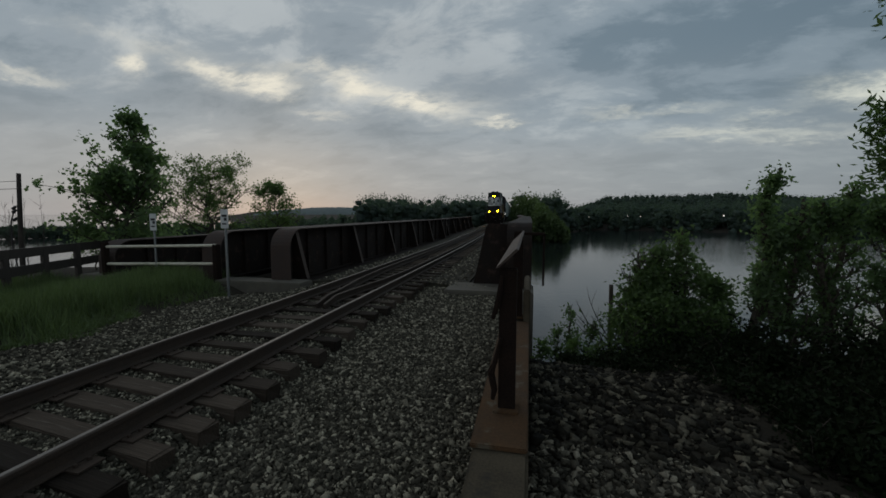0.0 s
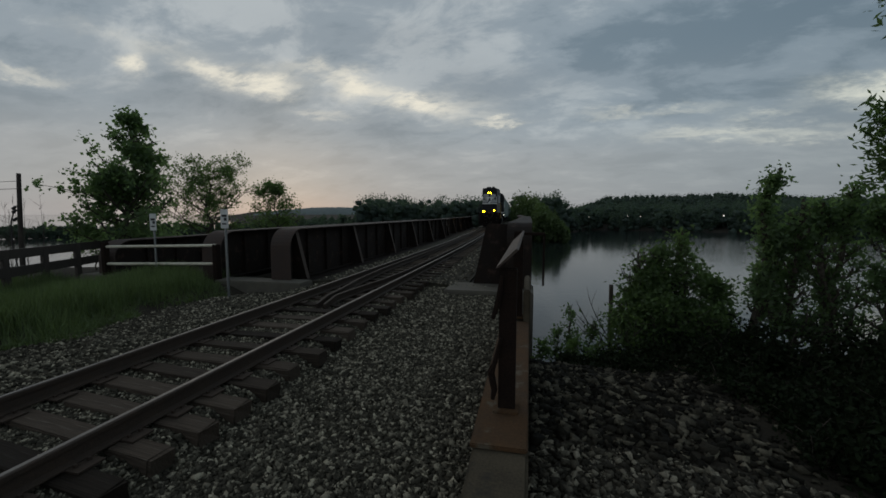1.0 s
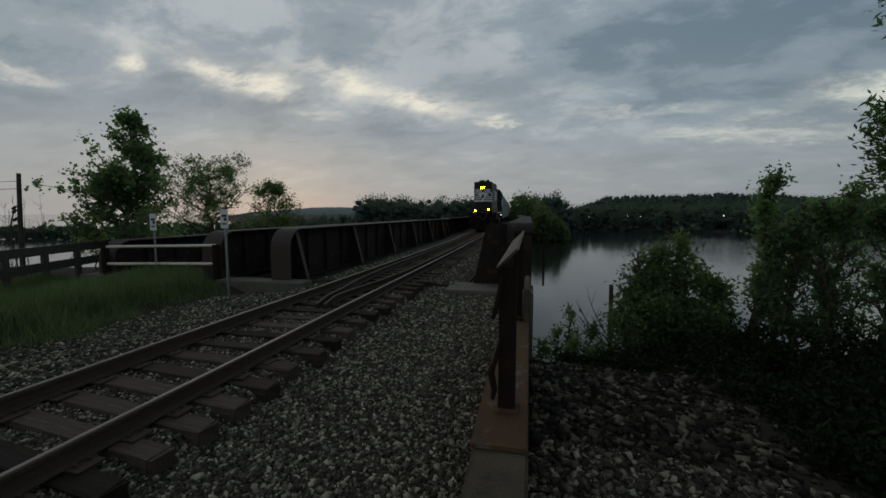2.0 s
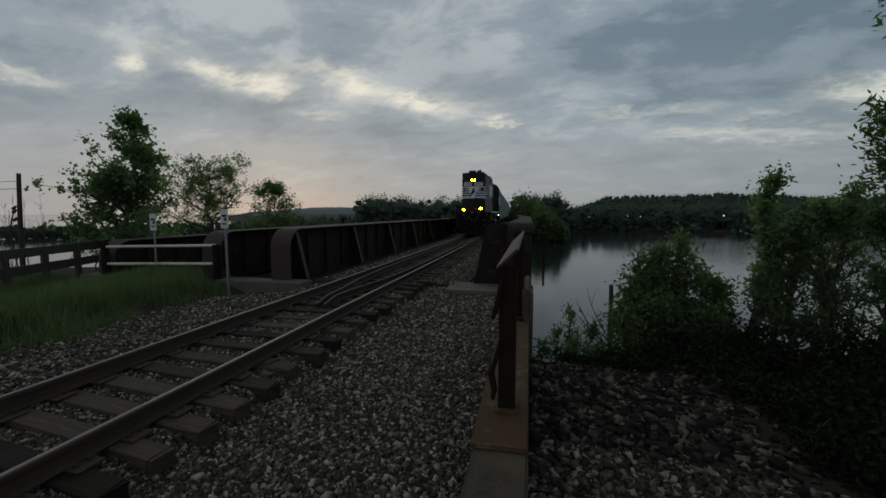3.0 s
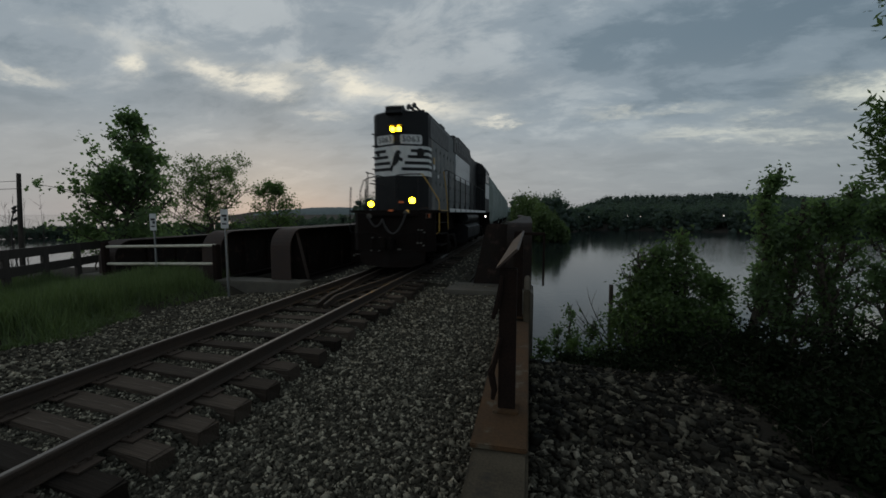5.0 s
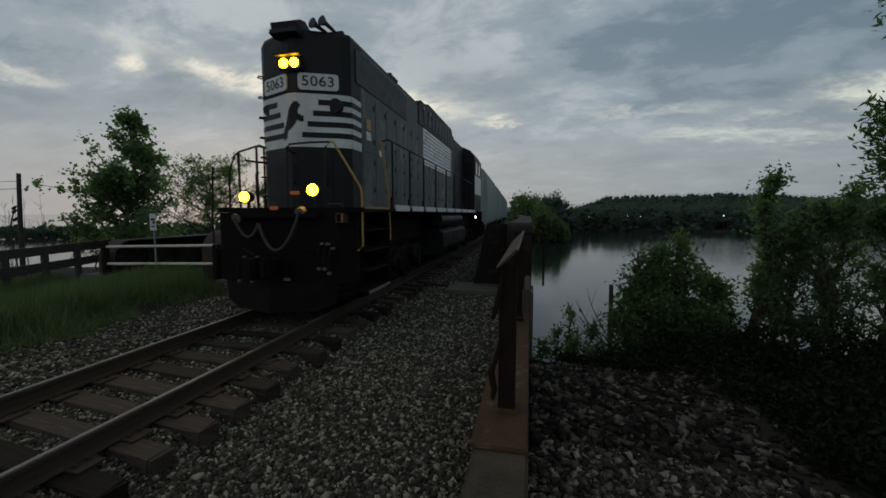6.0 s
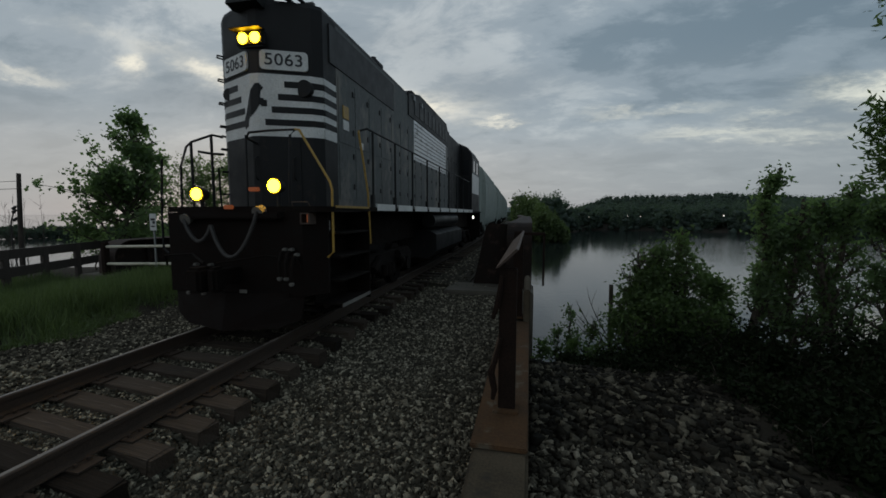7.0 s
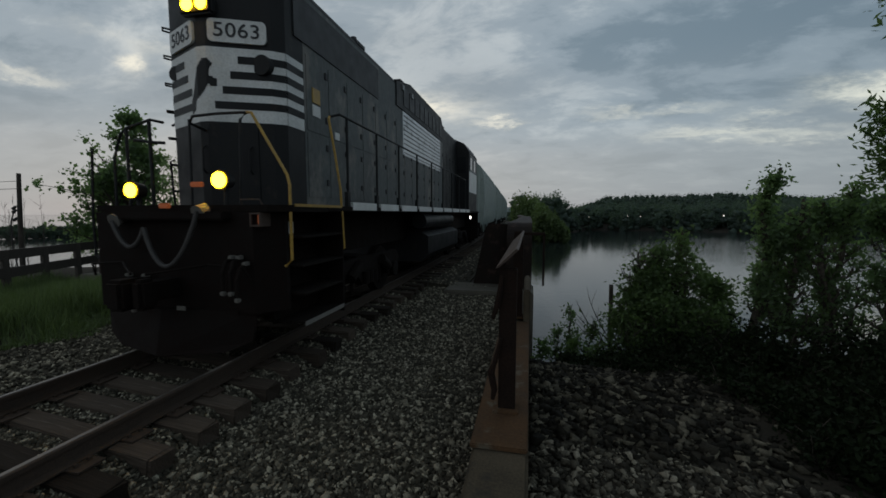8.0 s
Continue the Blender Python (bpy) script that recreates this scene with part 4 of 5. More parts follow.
    part("rear_band", boxed(-0.94, 0.94, 17.0, 17.51, 2.6, 3.9, 0.02), M_WHITE, lo, "white band on the short hood")
    # roof: fans, antenna box, horn, bell
    for k, y in enumerate((1.95, 3.35)):
        bm = bmesh.new()
        rod(bm, (0, y, TOP - 0.02), (0, y, TOP + 0.09), 0.60, seg=28)
        rod(bm, (0, y, TOP + 0.09), (0, y, TOP + 0.12), 0.18, seg=16)
        part("radiator_fan", bm, M_LOCO, lo, "round roof fan")
    bm = bmesh.new()
    prism(bm, [(0.60, 4.88), (0.45, 4.92), (0.47, 5.00), (0.52, 5.02), (0.50, 5.12), (0.60, 5.17), (0.76, 5.20), (0.92, 5.12), (1.1, 5.14), (1.32, 5.03)], "x", -0.33, 0.20)
    part("antenna_box", bm, M_LOCO, lo, "black box on the roof edge")
    bm = bmesh.new()
    rod(bm, (0.62, 1.05, TOP - 0.02), (0.62, 1.05, 5.10), 0.03)
    box(bm, 0.45, 0.80, 1.01, 1.09, 5.05, 5.10)
    for x, dz, ln in ((0.50, 0.05, 0.26), (0.66, 0.09, 0.22)):
        rod(bm, (x, 1.08, 5.08), (x - 0.08, 1.0 - ln, 5.06 + dz), 0.024, 0.04)
        rod(bm, (x - 0.08, 1.0 - ln, 5.06 + dz), (x - 0.11, 0.92 - ln, 5.07 + dz), 0.045, 0.095, 14)
    part("horn", bm, M_INK, lo, "black air horn trumpets")
    for y in (3.62, 11.2):
        bm = bmesh.new()
        box(bm, 0.72, 0.92, y - 0.22, y + 0.18, TOP - 0.03, TOP + 0.05, 0.01)
        rod(bm, (0.80, y - 0.1, TOP + 0.04), (0.80, y - 0.1, TOP + 0.13), 0.06, seg=12)
        part("beacon", bm, M_INK, lo, "small roof beacon")
    # underframe, walkway, pilot
    part("walkway", boxed(-1.5, 1.5, 1.05, 17.4, 1.80, 1.88, 0.01), M_UNDER, lo)
    part("front_porch", prism(bmesh.new(), [(-1.14, 0.03), (1.30, 0.03), (1.5, 0.22), (1.5, 1.05), (-1.5, 1.05), (-1.5, 0.36)], "z", 1.79, 1.87), M_UNDER, lo)
    part("porch_edge", boxed(1.49, 1.508, 0.26, 1.46, 1.85, 1.885, 0.004), M_YELLOW, lo, "yellow strip along the platform edge")
    bm = bmesh.new()
    pipe(bm, [(0.92, 0.10, 1.87), (0.93, 0.06, 1.93), (1.18, 0.06, 1.93), (1.19, 0.10, 1.87)], 0.010, 6)
    part("grab_iron", bm, M_HANDRAIL, lo, "worn grab iron on the platform")
    bm = bmesh.new()
    for q in ((1.10, 1.12, 1.62, 1.78), (1.22, 1.24, 1.62, 1.78), (1.12, 1.22, 1.76, 1.78), (1.12, 1.22, 1.62, 1.64)):
        box(bm, q[0], q[1], -0.02, 0.20, q[2], q[3])
    fr = part("marker_frame", bm, M_HANDRAIL, lo, "rusty square marker frame")
    part("marker_light", boxed(1.19, 1.219, 0.0, 0.06, 1.645, 1.755, 0.004), M_AMBER, fr, "amber marker light")
    part("step_plate", boxed(1.051, 1.062, 0.78, 0.90, 1.50, 1.66, 0.003), M_SIGN, lo, "small pale notice plate above the steps")
    part("rear_porch", boxed(-1.5, 1.5, 17.4, 17.8, 1.79, 1.87, 0.01), M_UNDER, lo)
    part("centre_sill", boxed(-0.75, 0.75, 0.25, 17.5, 1.05, 1.80), M_UNDER, lo)
    part("rear_plate", boxed(-1.45, 1.45, 17.7, 17.8, 0.4, 1.79), M_UNDER, lo)
    bm = bmesh.new()
    prism(bm, [(-1.12, 0.0), (1.12, 0.0), (1.34, 0.30), (1.34, 0.36), (1.08, 0.06), (-1.08, 0.06), (-1.34, 0.36), (-1.34, 0.30)], "z", 0.60, 1.785)
    pilot = part("pilot", bm, M_PILOT, lo, "black pilot plate")
    bm = bmesh.new()
    vs = [[bm.verts.new(q) for q in ((sx * 0.0, -0.20 + d, 0.64), (sx * 1.10, 0.06 + d, 0.64), (sx * 1.04, 0.02 + d, 0.26), (sx * 0.75, -0.10 + d, 0.14), (sx * 0.0, -0.30 + d, 0.12))] for sx in (-1, 1) for d in (0.0, 0.03)]
    for front, back in ((vs[0], vs[1]), (vs[2], vs[3])):
        bm.faces.new(front)
        bm.faces.new(back[::-1])
        for k in range(5):
            bm.faces.new((front[k], back[k], back[(k + 1) % 5], front[(k + 1) % 5]))
    bmesh.ops.recalc_face_normals(bm, faces=bm.faces[:])
    box(bm, -0.9, 0.9, -0.02, 0.05, 0.58, 0.64)
    part("snow_plow", bm, M_PILOT, pilot, "dark steel snow plow")
    part("anticlimber", boxed(-0.85, 0.85, -0.14, 0.05, 1.69, 1.79, 0.02), M_PILOT, pilot)
    bm = bmesh.new()
    box(bm, -0.12, 0.12, -0.40, 0.1, 0.78, 1.00, 0.02)
    box(bm, -0.20, 0.02, -0.68, -0.38, 0.72, 1.06, 0.04)
    box(bm, 0.05, 0.20, -0.60, -0.38, 0.72, 1.06, 0.04)
    part("coupler", bm, M_UNDER, pilot, "knuckle coupler")
    bm = bmesh.new()
    pipe(bm, [(-1.12, -0.06, 1.0), (-1.08, -0.12, 1.15), (-0.6, -0.12, 1.18), (-0.1, -0.45, 1.10)], 0.016, 6)
    pipe(bm, [(1.12, -0.06, 1.0), (1.08, -0.12, 1.15), (0.6, -0.12, 1.18), (0.1, -0.45, 1.10)], 0.016, 6)
    part("uncoupling_lever", bm, M_UNDER, pilot)
    # hoses: long multiple-unit cable, brake hoses with bright couplings
    bm = bmesh.new()
    pipe(bm, [(0.52 - 0.76 * k / 16, -0.14 - 0.05 * math.sin(math.pi * k / 16), 1.80 - 0.20 * k / 16 - 0.54 * math.sin(math.pi * k / 16) ** 0.8) for k in range(17)], 0.028, 8)
    pipe(bm, [(-0.24 - 0.46 * k / 12, -0.14, 1.60 + 0.08 * k / 12 - 0.27 * math.sin(math.pi * k / 12) ** 0.8) for k in range(13)], 0.028, 8)
    part("jumper_cable", bm, M_RUBBER, pilot, "sagging black jumper cable")
    for x, z in ((-0.68, 1.70), (0.52, 1.80)):
        bm = bmesh.new()
        rod(bm, (x, -0.02, z + 0.03), (x, -0.14, z - 0.02), 0.065, 0.085, 12)
        part("cable_socket", bm, M_CASTING, pilot, "worn pale cable socket")
    for x, z in ((0.88, 1.25), (0.98, 1.25), (1.06, 1.18), (-0.35, 1.0), (-0.6, 1.0)):
        bm = bmesh.new()
        pipe(bm, [(x, -0.02, z), (x, -0.16, z - 0.02), (x + 0.02, -0.24, z - 0.14), (x + 0.03, -0.25, z - 0.34)], 0.022, 8)
        h = part("air_hose", bm, M_UNDER, pilot)
        part("glad_hand", boxed(x + 0.0, x + 0.06, -0.28, -0.22, z - 0.39, z - 0.34, 0.012), M_CASTING, h, "bright hose coupling")
        part("angle_cock", boxed(x - 0.03, x + 0.03, -0.10, -0.02, z - 0.01, z + 0.04, 0.01), M_CASTING, h, "bright air valve")
    part("uncoupling_plate", boxed(0.26, 0.38, -0.24, -0.226, 0.66, 0.71, 0.004), M_CASTING, pilot, "small pale plate")
    # ditch lights and amber markers
    for x, y, z in ((-0.70, 0.10, 2.06), (0.66, 0.04, 2.16)):
        bm = bmesh.new()
        rod(bm, (x, y + 0.015, z), (x, y + 0.17, z), 0.118, 0.09, 18)
        rod(bm, (x, y + 0.12, 1.86), (x, y + 0.12, z - 0.08), 0.03)
        d = part("ditch_light", bm, M_LOCO, lo, "black ditch light housing on a bracket")
        bm = bmesh.new()
        rod(bm, (x, y, z), (x, y + 0.02, z), 0.094 if x > 0 else 0.088, seg=22)
        part("lens", bm, M_LAMP, d, "glowing yellow ditch light lens")
    part("marker_light", boxed(0.20, 0.36, 0.10, 0.16, 2.09, 2.15, 0.01), M_AMBER, lo, "amber marker light")
    part("marker_light", boxed(-0.06, 0.08, -0.10, -0.05, 1.83, 1.89, 0.01), M_AMBER, lo, "amber marker light")
    # front railing and step handrails
    for sx in (-1, 1):
        for name, pts, mt, lab in (
                ("step_handrail", [(0.84, 0.34, 2.99), (0.92, 0.32, 2.98), (1.43, 0.24, 2.22), (1.47, 0.22, 2.10), (1.47, 0.22, 1.72), (1.47, 0.22, 1.22), (1.38, 0.22, 1.14)], M_YELLOW, "yellow bent handrail beside the steps"),
                ("step_handrail", [(1.36, 1.42, 3.16), (1.38, 1.36, 3.12), (1.44, 1.42, 2.6), (1.48, 1.48, 2.12), (1.48, 1.56, 1.25), (1.40, 1.56, 1.18)], M_YELLOW, "yellow bent handrail beside the steps"),
                ("side_handrail", [(1.36, 1.42, 3.16), (1.45, 1.56, 3.22)] + [(1.47, q, 3.21) for q in (1.75, 2.95, 4.2, 5.6, 7.1, 8.6, 10.1, 11.6, 13.2)], M_LOCO, "black side handrail"),
                ("front_handrail", [(0.84, 0.34, 2.99), (0.78, 0.30, 2.9), (0.76, 0.28, 1.87)] if sx > 0 else [(0.40, 0.36, 2.93), (0.54, 0.30, 2.96), (0.92, 0.30, 2.87), (1.02, 0.30, 2.80), (1.12, 0.28, 2.5), (1.14, 0.28, 1.87)], M_LOCO, "black front handrail")):
            if sx < 0 and name == "step_handrail":
                mt, lab = M_LOCO, "black bent handrail beside the steps"
                pts = [q for q in pts if q[0] > 1.35]
                pts = [(pts[0][0], pts[0][1], 2.62)] + pts[2:]
            bm = bmesh.new()
            pipe(bm, [(sx * x, y, z) for x, y, z in pts], 0.018, 8)
            part(name, bm, mt, lo, lab)
        posts = (1.75, 2.95, 4.2, 5.6, 7.1, 8.6, 10.1, 11.6, 13.2)
        for y, y2 in zip(posts, posts[1:] + (14.4,)):
            bm = bmesh.new()
            rod(bm, (sx * 1.47, y, 1.84), (sx * 1.47, y, 3.21), 0.021, seg=8)
            box(bm, min(sx * 1.43, sx * 1.49), max(sx * 1.43, sx * 1.49), y - 0.04, y + 0.04, 1.86, 2.10)
            part("stanchion", bm, M_LOCO, lo)
            a, b = sorted((sx * 1.40, sx * 1.504))
            part("sill_marking", boxed(a, b, y + 0.10, y2 - 0.12, 1.82, 1.945), M_WHITE, lo, "white sill marking")
        if sx < 0:
            for x, h in ((-0.93, 2.86), (-0.56, 2.95)):
                bm = bmesh.new()
                rod(bm, (x, 0.30, 1.86), (x, 0.30, h), 0.021, seg=8)
                part("porch_stanchion", bm, M_LOCO, lo)
            bm = bmesh.new()
            pipe(bm, [(-0.80, 0.30, 2.72), (-0.56, 0.30, 2.68), (-0.38, 0.34, 2.67)], 0.02, 8)
            part("porch_handrail", bm, M_LOCO, lo)
        # step well
        a, b = sorted((sx * 1.05, sx * 1.48))
        a2, b2 = sorted((sx * 1.03, sx * 1.05))
        st = part("step_well", boxed(a2, b2, 0.42, 1.50, 0.36, 1.79), M_UNDER, lo, "black corner steps")
        part("step_side", boxed(a, b, 1.50, 1.53, 0.30, 1.79), M_UNDER, st)
        for z in (0.38, 0.74, 1.10, 1.46):
            part("tread", boxed(a, b, 0.45, 1.498, z, z + 0.03, 0.004), M_UNDER, st)
        a3, b3 = sorted((sx * 1.475, sx * 1.487))
        part("step_edge", boxed(a3, b3, 0.45, 1.50, 0.355, 0.41), M_BRIGHT, st, "worn bright step edge")
        part("step_light", boxed(min(sx * 1.14, sx * 1.22), max(sx * 1.14, sx * 1.22), 0.36, 0.42, 1.66, 1.74, 0.008), M_AMBER if sx > 0 else M_INK, st, "reddish lit marker in a frame" if sx > 0 else "dark marker frame")
        # reservoirs and fuel tank
        bm = bmesh.new()
        rod(bm, (sx * 1.24, 6.6, 1.56), (sx * 1.24, 10.6, 1.56), 0.21, seg=18)
        part("air_reservoir", bm, M_LOCO, lo, "cylindrical air reservoir")
    bm = bmesh.new()
    prism(bm, [(-1.42, 0.62), (-1.2, 0.40), (1.2, 0.40), (1.42, 0.62), (1.42, 1.12), (1.2, 1.25), (-1.2, 1.25), (-1.42, 1.12)], "y", 6.9, 11.6)
    part("fuel_tank", bm, M_LOCO, lo, "dark rounded fuel tank")
    bm = bmesh.new()
    rod(bm, (1.40, 15.1, 1.58), (1.44, 15.1, 1.58), 0.06, seg=14)
    part("ground_light", bm, M_WHITELAMP, lo, "small lit white lamp under the sill")
    truck(lo, 3.35)
    truck(lo, 14.1)
    return lo


loco = make_locomotive()
TRAIN = [(loco, 0.0, 3.35, 14.1)]


def make_hopper():
    """A covered hopper with bowed sides, sloped ends and roof hatches."""
    ho = thing("hopper_car", "grey-green covered hopper wagon with bowed steel sides", "freight wagon", "hopper wagons")
    side = [(1.40, 1.05), (1.52, 1.6), (1.57, 2.5), (1.56, 3.4), (1.50, 4.1), (1.32, 4.62), (0.95, 4.86), (0.5, 4.93)]
    prof = side + [(-x, z) for x, z in side[::-1]]
    bm = bmesh.new()
    prism(bm, prof, "y", 1.6, 14.6)
    part("body", bm, M_HOPPER, ho)
    for k in range(12):
        y = 1.62 + 1.08 * k
        bm = bmesh.new()
        prism(bm, [(x * 1.012 + (0.01 if x > 0 else -0.01), z) for x, z in prof], "y", y, y + 0.05)
        part("side_rib", bm, M_HOPPER, ho)
    part("roof_hatch", boxed(-0.30, 0.30, 2.0, 14.2, 4.91, 5.02, 0.03), M_HOPPER, ho, "long roof loading hatch")
    bm = bmesh.new()
    for sx in (-1, 1):
        box(bm, min(sx * 0.75, sx * 1.05), max(sx * 0.75, sx * 1.05), 1.2, 15.0, 4.88, 4.92)
    part("roof_walk", bm, M_GALV, ho, "galvanised roof walkway")
    bm = bmesh.new()
    box(bm, -1.45, 1.45, 0.3, 0.45, 0.95, 1.25)
    box(bm, -1.45, 1.45, 15.75, 15.9, 0.95, 1.25)
    box(bm, -0.35, 0.35, 0.1, 16.1, 0.85, 1.15)
    part("underframe", bm, M_UNDER, ho)
    for y0, y1, y2 in ((1.65, 0.5, 0.9), (14.55, 15.7, 15.3)):
        for sx in (-1, 1):
            bm = bmesh.new()
            rod(bm, (sx * 1.3, y1, 1.2), (sx * 1.25, y0, 4.5), 0.04)
            rod(bm, (sx * 1.3, y1, 1.2), (sx * 1.3, y1, 2.6), 0.03)
            part("end_frame", bm, M_HOPPER, ho)
        bm = bmesh.new()
        for z in [1.4 + 0.35 * k for k in range(8)]:
            rod(bm, (1.15, y1, z), (1.45, y1, z), 0.014, seg=6)
        part("end_ladder", bm, M_HOPPER, ho)
    for k in range(3):
        y = 4.6 + 3.4 * k
        bm = bmesh.new()
        prism(bm, [(y - 1.5, 1.06), (y + 1.5, 1.06), (y + 0.35, 0.35), (y - 0.35, 0.35)], "x", -1.0, 1.0)
        part("discharge_chute", bm, M_HOPPER, ho)
    truck(ho, 2.2, 1.75, 0.457)
    truck(ho, 14.0, 1.75, 0.457)
    return ho


hopper = make_hopper()
first = list(AXLES)[-4:]
TRAIN.append((hopper, 18.6, 2.2, 14.0))
for n in range(1, 4):
    c = copy_thing(hopper, Matrix.Identity(4))
    TRAIN.append((c, 18.6 + 16.6 * n, 2.2, 14.0))
    axles = [o for o in c.children_recursive if o.name.startswith("wheelset")]
    originals = [o for o in hopper.children_recursive if o.name.startswith("wheelset")]
    for o, src in zip(axles, originals):
        for ob, place, r in first:
            if ob is src:
                AXLES.append((o, place, r))


# ---- ballast and ties ----
def bed_z(x, y):
    """Height of the ballast across the track."""
    d = abs(x - TRACK_X)
    z = -0.245 - 0.145 * smooth(1.02, 1.40, d)
    if x > TRACK_X:
        z -= 0.05 * smooth(1.6, 2.4, d) * smooth(8.0, 10.0, y)
    else:
        z -= (0.06 + 0.18 * smooth(8.4, 10.2, y)) * smooth(1.9, 3.4, d)
    return z + 0.03 * noise.noise((x * 1.7, y * 1.7, 1.0)) + 0.018 * noise.noise((x * 5, y * 5, 7.0))


def ballast_bed():
    xs = [-8.6 + 0.16 * i for i in range(53)]
    ys = [-6 + 0.2 * i for i in range(86)]
    verts = [(min(x, -0.34), y, bed_z(min(x, -0.34), y) - 0.25 * smooth(-8.1, -8.6, x)) for y in ys for x in xs]
    w = len(xs)
    faces = [(j * w + i, j * w + i + 1, (j + 1) * w + i + 1, (j + 1) * w + i) for j in range(len(ys) - 1) for i in range(w - 1)]
    bed = mesh_obj("ballast_bed", verts, faces, M_BED_SHADED, smooth=True)
    tagged(bed, "bed of crushed grey stone ballast under the track", "ballast", kind="structure")
    # over the bridge
    bm = sweep([(-2.42, -0.42), (-2.42, -0.34), (-1.3, -0.23), (1.3, -0.23), (2.42, -0.34), (2.42, -0.42)], [11.1] + [s for s in STATIONS if s > 11.5])
    tagged(part("bridge_ballast", bm, M_BALLAST, None), "grey stone ballast on the bridge", "ballast", kind="structure")


ballast_bed()


def stones(name, points, radii, material, label, category, seed, squash=0.9):
    """Broken stones: rough twelve-cornered lumps, one mesh."""
    rng = np.random.default_rng(seed)
    bm = bmesh.new()
    bmesh.ops.create_cube(bm, size=1.5)
    bmesh.ops.triangulate(bm, faces=bm.faces[:])
    base = np.array([v.co[:] for v in bm.verts])
    tri = np.array([[v.index for v in f.verts] for f in bm.faces])
    bm.free()
    n, k = len(points), len(base)
    v = np.repeat(base[None], n, 0) * rng.uniform(0.28, 1.35, (n, k, 1))
    q = rng.normal(size=(n, 4))
    q /= np.linalg.norm(q, axis=1)[:, None]
    a, b, c, d = q.T
    R = np.stack([np.stack([1 - 2 * (c * c + d * d), 2 * (b * c - a * d), 2 * (b * d + a * c)], -1),
                  np.stack([2 * (b * c + a * d), 1 - 2 * (b * b + d * d), 2 * (c * d - a * b)], -1),
                  np.stack([2 * (b * d - a * c), 2 * (c * d + a * b), 1 - 2 * (b * b + c * c)], -1)], 1)
    v = v * rng.uniform([0.9, 0.65, 0.5], [1.3, 1.05, 0.9], (n, 3))[:, None, :]
    v = np.einsum("nij,nkj->nki", R, v)
    v[:, :, 2] *= squash
    v = v * np.asarray(radii)[:, None, None] + np.asarray(points)[:, None, :]
    t = (tri[None] + (np.arange(n) * k)[:, None, None]).reshape(-1, 3)
    return tagged(quick_mesh(name, v.reshape(-1, 3), t, material), label, category, kind="stuff")


def scatter_ballast():
    rng = np.random.default_rng(11)
    pts, rad = [], []
    for n, x0, x1, y0, y1, r0, r1 in ((16000, -8.0, -0.38, -5.8, 1.3, 0.022, 0.04), (31000, -3.6, -0.38, 1.2, 7.0, 0.014, 0.033), (12000, -3.6, -0.38, 7.0, 11.2, 0.02, 0.036),
                                      (18000, -4.95, -3.5, 1.0, 8.5, 0.013, 0.028), (14000, -8.2, -4.9, 2.2, 10.6, 0.018, 0.034),
                                      (5000, -6.5, -1.9, 10.5, 22.0, 0.025, 0.045)):
        for _ in range(n):
            x, y = rng.uniform(x0, x1), rng.uniform(y0, y1)
            z = bed_z(x, y) if y < 11.1 else -0.25 - 0.08 * smooth(1.3, 2.3, abs(x - TRACK_X))
            r = rng.uniform(r0, r1) * (1.25 if rng.random() < 0.1 else 1)
            pts.append((x, y, z + r * 0.25))
            rad.append(r)
    stones("ballast_stones", pts, rad, M_BALLAST, "loose crushed grey ballast stones around the ties", "ballast", 12)


scatter_ballast()


def scatter_riprap():
    rng = np.random.default_rng(21)
    pts, rad = [], []
    for _ in range(8500):
        x, y = 0.05 + 5.2 * rng.random() ** 1.3, rng.uniform(3.3, 7.6)
        if y < 3.7 + 0.2 * rng.normal() or x > 2.5 + 0.3 * rng.normal():
            continue
        r = 0.022 + 0.048 * rng.random() ** 1.6 * (1.5 if rng.random() < 0.15 else 1)
        pts.append((x, y, ground_z(x, y) + r * 0.3))
        rad.append(r)
    stones("riprap_stones", pts, rad, M_RIPRAP, "dark broken stones covering the bank", "stones", 22, 0.7)
    pts, rad = [], []
    for _ in range(11000):
        x, y = 0.05 + 3.2 * rng.random() ** 1.2, 1.6 + 2.1 * rng.random() ** 1.3
        r = 0.014 + 0.036 * rng.random() ** 2
        pts.append((x, y, ground_z(x, y) + r * 0.3))
        rad.append(r)
    for _ in range(7000):
        x, y = 0.05 + 4.5 * rng.random() ** 1.3, rng.uniform(-5.5, 2.2)
        r = rng.uniform(0.015, 0.04)
        pts.append((x, y, ground_z(x, y) + r * 0.3))
        rad.append(r)
    stones("gravel_stones", pts, rad, M_GRAVEL, "grey gravel beside the retaining wall", "gravel", 23, 0.75)


scatter_riprap()


